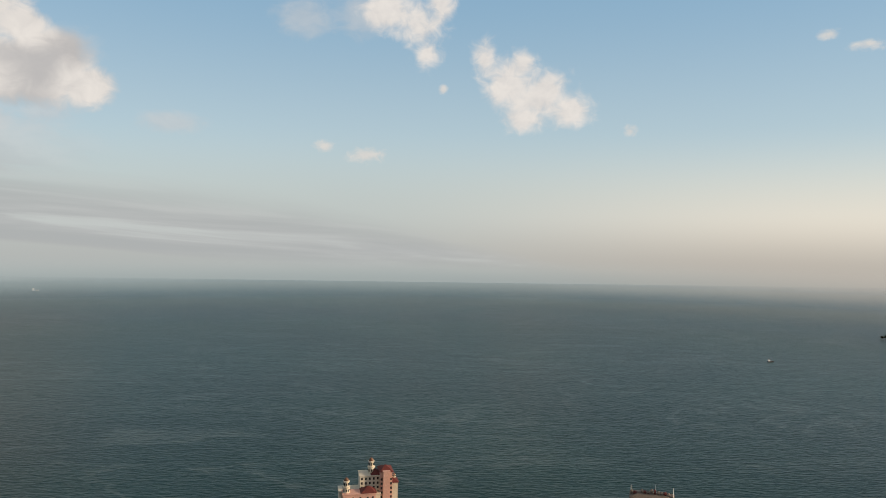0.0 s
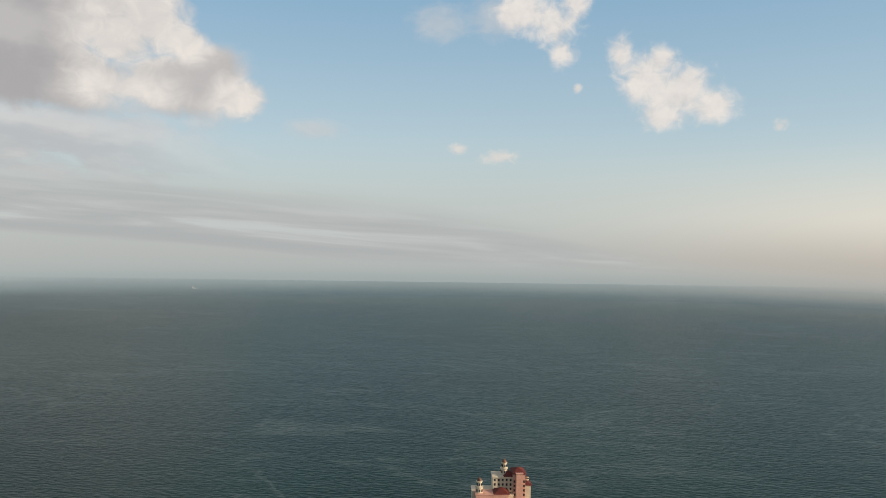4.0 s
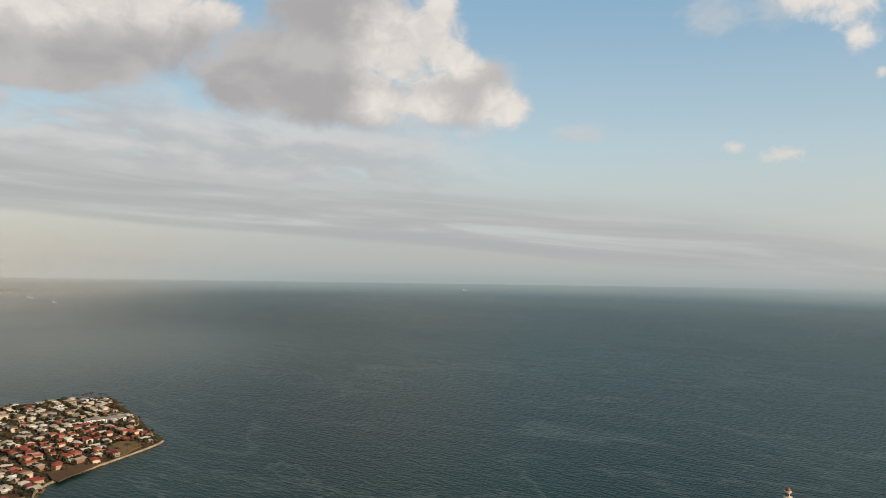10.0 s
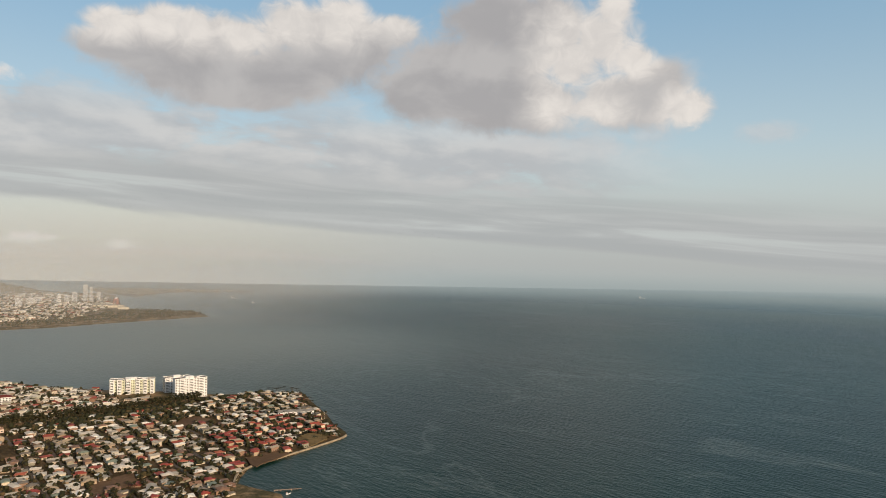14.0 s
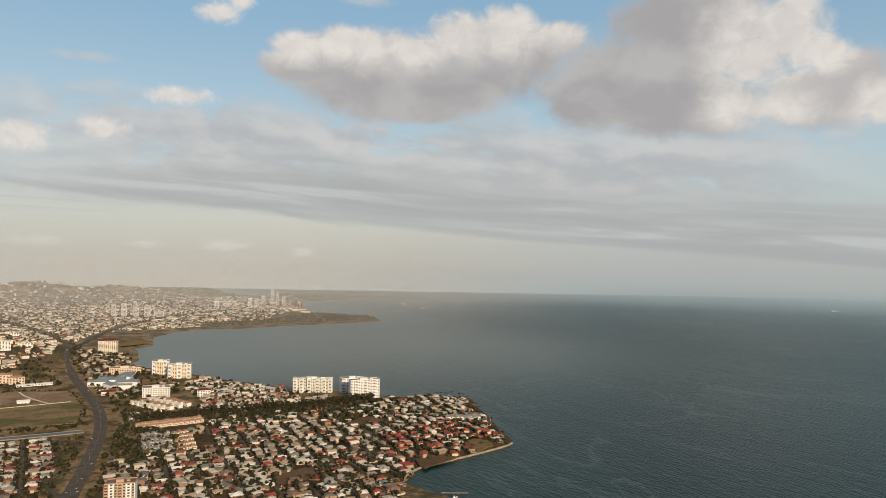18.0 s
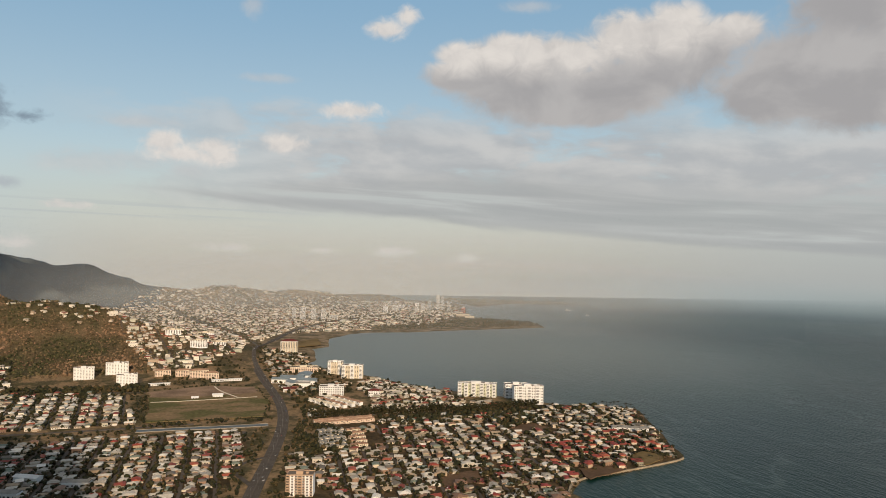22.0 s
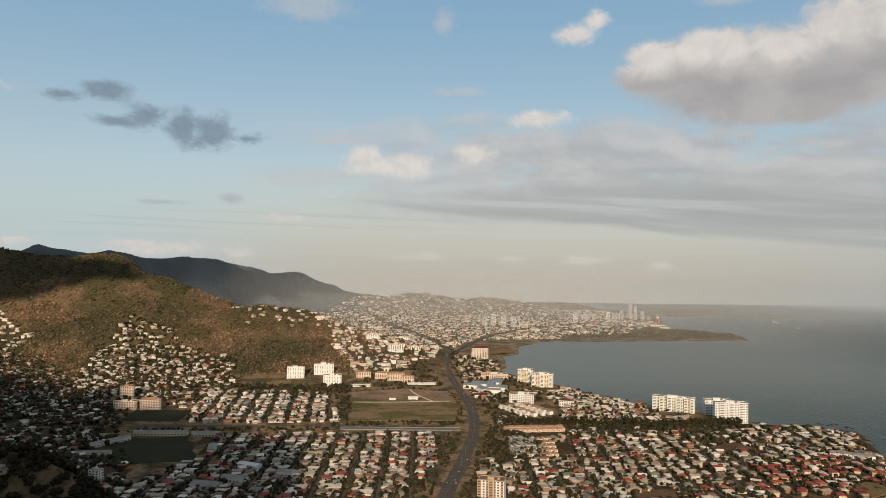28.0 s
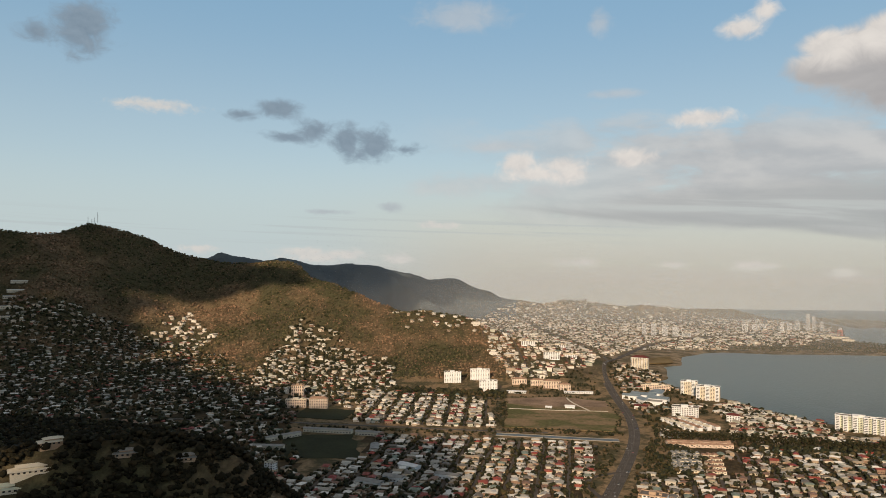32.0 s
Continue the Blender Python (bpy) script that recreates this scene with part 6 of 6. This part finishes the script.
ship(767, 1720, 20, 0.9, "small dark work boat on the open sea")
ship(-2080, 3690, 10, 1.6, "white ship far out near the horizon", WHITE)
ship(-3290, 1850, 30, 1.3, "pale ship lying off the harbour", WHITE)
ship(-3000, 1790, 60, 0.8, "small pale boat off the harbour", STEEL)
ship(-672, 447, 100, 0.35, "small white boat moored at the jetty", WHITE)


def crane(x, y, turn):
    ob = thing("harbour_crane", "red and white quayside crane in the harbour", "crane", pose(x, y, height(x, y), 0, 0, turn), "harbour cranes")
    for lx in (-6, 6):
        for ly in (-8, 8):
            s = Shape()
            s.box(lx - 0.7, ly - 0.7, 0, lx + 0.7, ly + 0.7, 24)
            part("leg", s.mesh("leg", RED_STEEL), ob)
    s = Shape()
    s.box(-7, -9, 23, 7, 9, 25.5)
    part("portal", s.mesh("portal", RED_STEEL), ob)
    s = Shape()
    s.box(-2, -36, 26, 2, 18, 28)
    part("boom", s.mesh("boom", RED_STEEL), ob)
    s = Shape()
    s.box(-3, 4, 28, 3, 13, 32)
    part("machine_house", s.mesh("machine_house", WHITE), ob)
    s = Shape()
    s.tube([(0, -4, 28, 0.5), (0, -2, 40, 0.3)], 6)
    part("mast", s.mesh("mast", STEEL), ob)


for x, y in ((-3160, 1225), (-3185, 1240), (-3215, 1250)):
    crane(x, y, 65)
for x, y, w in ((-3120, 1160, 70), (-3060, 1190, 60), (-3180, 1190, 80), (-2960, 1180, 40)):
    hall("harbour_shed", "long pale harbour shed", "warehouse", x, y, 70, w, 24, 9, CREAM, GREY_ROOF, "harbour sheds")


def car_model():
    body, cabin, wheel = Shape(), Shape(), Shape()
    body.solid([(-2.1, -0.85, 0.35), (2.1, -0.85, 0.35), (2.1, 0.85, 0.35), (-2.1, 0.85, 0.35), (-2.1, -0.88, 0.85), (2.15, -0.85, 0.75), (2.15, 0.85, 0.75), (-2.1, 0.88, 0.85)], [(0, 3, 2, 1), (4, 5, 6, 7), (0, 1, 5, 4), (1, 2, 6, 5), (2, 3, 7, 6), (3, 0, 4, 7)])
    cabin.solid([(-1.6, -0.8, 0.82), (1.0, -0.8, 0.8), (1.0, 0.8, 0.8), (-1.6, 0.8, 0.82), (-1.1, -0.65, 1.45), (0.3, -0.65, 1.45), (0.3, 0.65, 1.45), (-1.1, 0.65, 1.45)], [(4, 5, 6, 7), (0, 1, 5, 4), (1, 2, 6, 5), (2, 3, 7, 6), (3, 0, 4, 7)])
    v = [(0.33 * math.cos(k * 0.7854), s, 0.33 * math.sin(k * 0.7854)) for s in (-0.11, 0.11) for k in range(8)]
    wheel.solid(v, [tuple(range(8)), tuple(range(15, 7, -1))] + [(k, (k + 1) % 8, 8 + (k + 1) % 8, 8 + k) for k in range(8)])
    return body.mesh("body", CAR_PAINT), cabin.mesh("cabin", GLASS), wheel.mesh("wheel", RUBBER)


CAR = car_model()
c, t = smooth_line(HIGHWAY)
cz = np.maximum(land(c[:, 0], c[:, 1]), 2.4) + 0.36
first = None
for k in range(34):
    i = rnd.randrange(14, 140)
    lane = rnd.choice((-7.9, -5.4, -2.6, 2.6, 5.4, 7.9))
    x, y = c[i][0] - t[i][1] * lane, c[i][1] + t[i][0] * lane
    m = pose(x, y, cz[i], 0, 0, math.degrees(math.atan2(t[i][1], t[i][0])) + (180 if lane > 0 else 0))
    if first is None:
        first = thing("car", "small saloon car on the highway", "car", m, "cars on the highway")
        part("body", CAR[0], first)
        part("cabin", CAR[1], first)
        for px in (-1.3, 1.35):
            for py in (-0.8, 0.8):
                part("wheel", CAR[2], first, at=pose(px, py, 0.33))
    else:
        copy_thing(first, m)
lamp_post = None
for i in range(8, 120, 4):
    m = pose(c[i][0], c[i][1], cz[i] + 0.35, 0, 0, math.degrees(math.atan2(t[i][1], t[i][0])))
    if lamp_post is None:
        lamp_post = thing("street_lamp", "tall steel street lamp on the highway's median", "street lamp", m, "highway lamps")
        s = Shape()
        s.tube([(0, 0, 0, 0.08), (0, 0, 11, 0.05)], 6)
        part("pole", s.mesh("pole", STEEL), lamp_post)
        for sg in (-1, 1):
            s = Shape()
            s.box(-0.03, min(0, 2.4 * sg), 10.95, 0.03, max(0, 2.4 * sg), 11.02)
            part("arm", s.mesh("arm", STEEL), lamp_post)
            s = Shape()
            s.box(-0.12, sg * 2.4 - 0.3, 10.88, 0.12, sg * 2.4 + 0.3, 11.0)
            part("lamp_head", s.mesh("lamp_head", STEEL), lamp_post)
    else:
        copy_thing(lamp_post, m)
# jetty at the near shore
s = Shape()
for k in range(12):
    s.box(-k * 2.5 - 2.3, -1.4, 1.2, -k * 2.5, 1.4, 1.4)
for k in range(5):
    for sy in (-1.2, 1.2):
        s.tube([(-k * 6 - 1, sy, -3, 0.2), (-k * 6 - 1, sy, 1.5, 0.2)], 6)
jetty = thing("jetty", "small wooden jetty reaching into the sea", "jetty", pose(-690, 440, 0, 0, 0, -120))
part("deck", s.mesh("deck", BROWN_WALL), jetty)



# ---- unseen clouds added behind the drone to shade the plain and the mountain ----
def cloud(label, area, at_z, high, size, count, seed, ragged=60.0):
    """An unseen lumpy cloud, laid out along the sun's way so that it shades the given stretch of country."""
    r = np.random.RandomState(seed)
    xs, ys = [p[0] for p in area], [p[1] for p in area]
    x, y = r.uniform(min(xs), max(xs), count * 6), r.uniform(min(ys), max(ys), count * 6)
    d_edge = line_distance(x, y, area, True)
    # a gap is left in the cover so that sun reaches the hill houses
    idx = np.nonzero(within(x, y, area) & (r.rand(len(x)) < 0.12 + d_edge / ragged) & (np.hypot(x + 822, y + 380) > 130))[0][:count]
    up = (high - at_z) / sun_way.z
    rows = [(x[i] + sun_way.x * up, y[i] + sun_way.y * up, high + r.uniform(-0.3, 0.4) * size, size * r.uniform(0.5, 1.05), 0.55, r.uniform(0, 6.28), r.randint(8)) for i in idx]
    v, f = lumps(rows, [ball(i + 80, 0.9, 0.4, True) for i in range(8)])
    me = array_mesh("cloud", v, f, None, CLOUD)
    me.polygons.foreach_set("use_smooth", np.ones(len(f), bool))
    tagged(new("cloud", me), label, "cloud", "shading clouds")


CLOUD = worn("cloud_white", (0.85, 0.85, 0.86), 0.01, 0.05, 1.0, 0.0, deep=8.0)
cloud("broad low grey-white cumulus cloud out of view, added to shade the coast", [(-430, -70), (-800, -85), (-1010, -160), (-1175, -305), (-1300, -500), (-1500, -690), (-1760, -1000), (-1760, -1500), (-900, -1200), (-500, -700), (-380, -300)], 10, 900, 62, 640, 6)
cloud("ragged grey-white cumulus cloud out of view, added to shade the hills", [(-2580, -2300), (-2540, -1300), (-2620, -1000), (-2740, -840), (-3000, -790), (-3250, -840), (-3500, -1200), (-3500, -2300)], 0, 1250, 58, 760, 7, 110.0)
cloud("small ragged cumulus cloud out of view, added to shade the hills", [(-1750, -1000), (-1950, -960), (-2080, -1100), (-2220, -1250), (-2350, -1500), (-2350, -2300), (-1700, -2300)], 0, 1100, 54, 460, 8, 100.0)

cloud("long cumulus cloud out of view, added to shade the far range", [(-3620, -2300), (-3500, -1300), (-3620, -700), (-4020, -330), (-4250, -60), (-4900, -60), (-4900, -2300)], 120, 1300, 62, 900, 10, 120.0)
cloud("torn grey-white cumulus cloud out of view, added to shade the upper slopes", [(-2080, -1020), (-2180, -820), (-2270, -660), (-2420, -760), (-2480, -1100), (-2450, -1420), (-2200, -1380)], 190, 1150, 42, 190, 12, 90.0)
cloud("scattered small cumulus puffs out of view, added to shade the hills", [(-2000, -1080), (-2100, -1040), (-2500, -1050), (-2560, -1300), (-2560, -2300), (-2200, -2300), (-2150, -1300)], 0, 1180, 54, 130, 9)


# ---- upright sheets added to imitate pale haze on the far sea and town ----
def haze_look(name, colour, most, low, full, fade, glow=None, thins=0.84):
    """A see-through sheet imitating mist: clear at its foot, thickest between the heights full and fade, clear again at
    the top.
    """
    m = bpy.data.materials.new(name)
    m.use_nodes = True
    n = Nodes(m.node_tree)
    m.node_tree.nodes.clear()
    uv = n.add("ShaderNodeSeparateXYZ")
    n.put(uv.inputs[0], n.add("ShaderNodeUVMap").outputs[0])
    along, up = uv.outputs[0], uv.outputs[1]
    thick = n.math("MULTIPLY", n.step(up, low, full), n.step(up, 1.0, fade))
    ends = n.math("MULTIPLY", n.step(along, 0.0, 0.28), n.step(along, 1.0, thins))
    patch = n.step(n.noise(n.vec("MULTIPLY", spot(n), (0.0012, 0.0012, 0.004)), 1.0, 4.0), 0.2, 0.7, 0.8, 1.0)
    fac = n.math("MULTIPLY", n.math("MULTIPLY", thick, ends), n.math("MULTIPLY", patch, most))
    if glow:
        # the sea veils glow by themselves, in the colour of the low sky behind
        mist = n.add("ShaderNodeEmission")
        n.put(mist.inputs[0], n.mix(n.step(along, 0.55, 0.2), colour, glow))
    else:
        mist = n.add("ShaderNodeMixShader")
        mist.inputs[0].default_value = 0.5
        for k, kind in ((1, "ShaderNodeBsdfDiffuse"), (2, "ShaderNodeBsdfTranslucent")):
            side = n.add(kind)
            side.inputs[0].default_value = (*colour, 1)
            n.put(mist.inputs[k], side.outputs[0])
    clear, out = n.add("ShaderNodeBsdfTransparent"), n.add("ShaderNodeMixShader")
    n.put(out.inputs[0], fac)
    n.put(out.inputs[1], clear.outputs[0])
    n.put(out.inputs[2], mist.outputs[0])
    n.put(n.add("ShaderNodeOutputMaterial").inputs[0], out.outputs[0])
    return m


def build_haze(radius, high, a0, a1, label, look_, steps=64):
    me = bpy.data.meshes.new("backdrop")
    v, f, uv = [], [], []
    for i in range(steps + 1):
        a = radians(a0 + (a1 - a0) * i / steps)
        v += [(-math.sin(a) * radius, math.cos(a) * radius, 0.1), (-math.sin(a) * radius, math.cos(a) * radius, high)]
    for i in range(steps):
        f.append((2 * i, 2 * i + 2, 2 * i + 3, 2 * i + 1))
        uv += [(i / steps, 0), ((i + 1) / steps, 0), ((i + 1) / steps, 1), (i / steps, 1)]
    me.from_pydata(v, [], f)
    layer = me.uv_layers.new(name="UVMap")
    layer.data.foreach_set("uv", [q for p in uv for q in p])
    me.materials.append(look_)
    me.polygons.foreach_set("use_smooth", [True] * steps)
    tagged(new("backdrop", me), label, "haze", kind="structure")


build_haze(4940.0, 230.0, -62.0, 78.0, "thin pale glowing veil imitating haze on the far sea", haze_look("sea_haze", (0.43, 0.45, 0.44), 0.8, 0.0, 0.16, 0.3, (0.48, 0.44, 0.39)))
build_haze(3700.0, 200.0, -66.0, 66.0, "thin pale glowing veil imitating haze on the far sea", haze_look("sea_haze", (0.40, 0.44, 0.43), 0.74, 0.0, 0.42, 0.5, (0.47, 0.43, 0.38)))
build_haze(2700.0, 190.0, -70.0, 58.0, "thin blue-grey glowing veil imitating haze on the sea", haze_look("near_sea_haze", (0.20, 0.27, 0.28), 0.36, 0.0, 0.60, 0.62, (0.31, 0.31, 0.29)))
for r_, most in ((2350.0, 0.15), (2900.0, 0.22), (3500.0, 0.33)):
    build_haze(r_, 430.0, 44.0, 110.0, "thin pale veil imitating evening haze over the far town", haze_look("town_haze", (0.54, 0.57, 0.59), most, 0.0, 0.12, 0.16, thins=0.60))
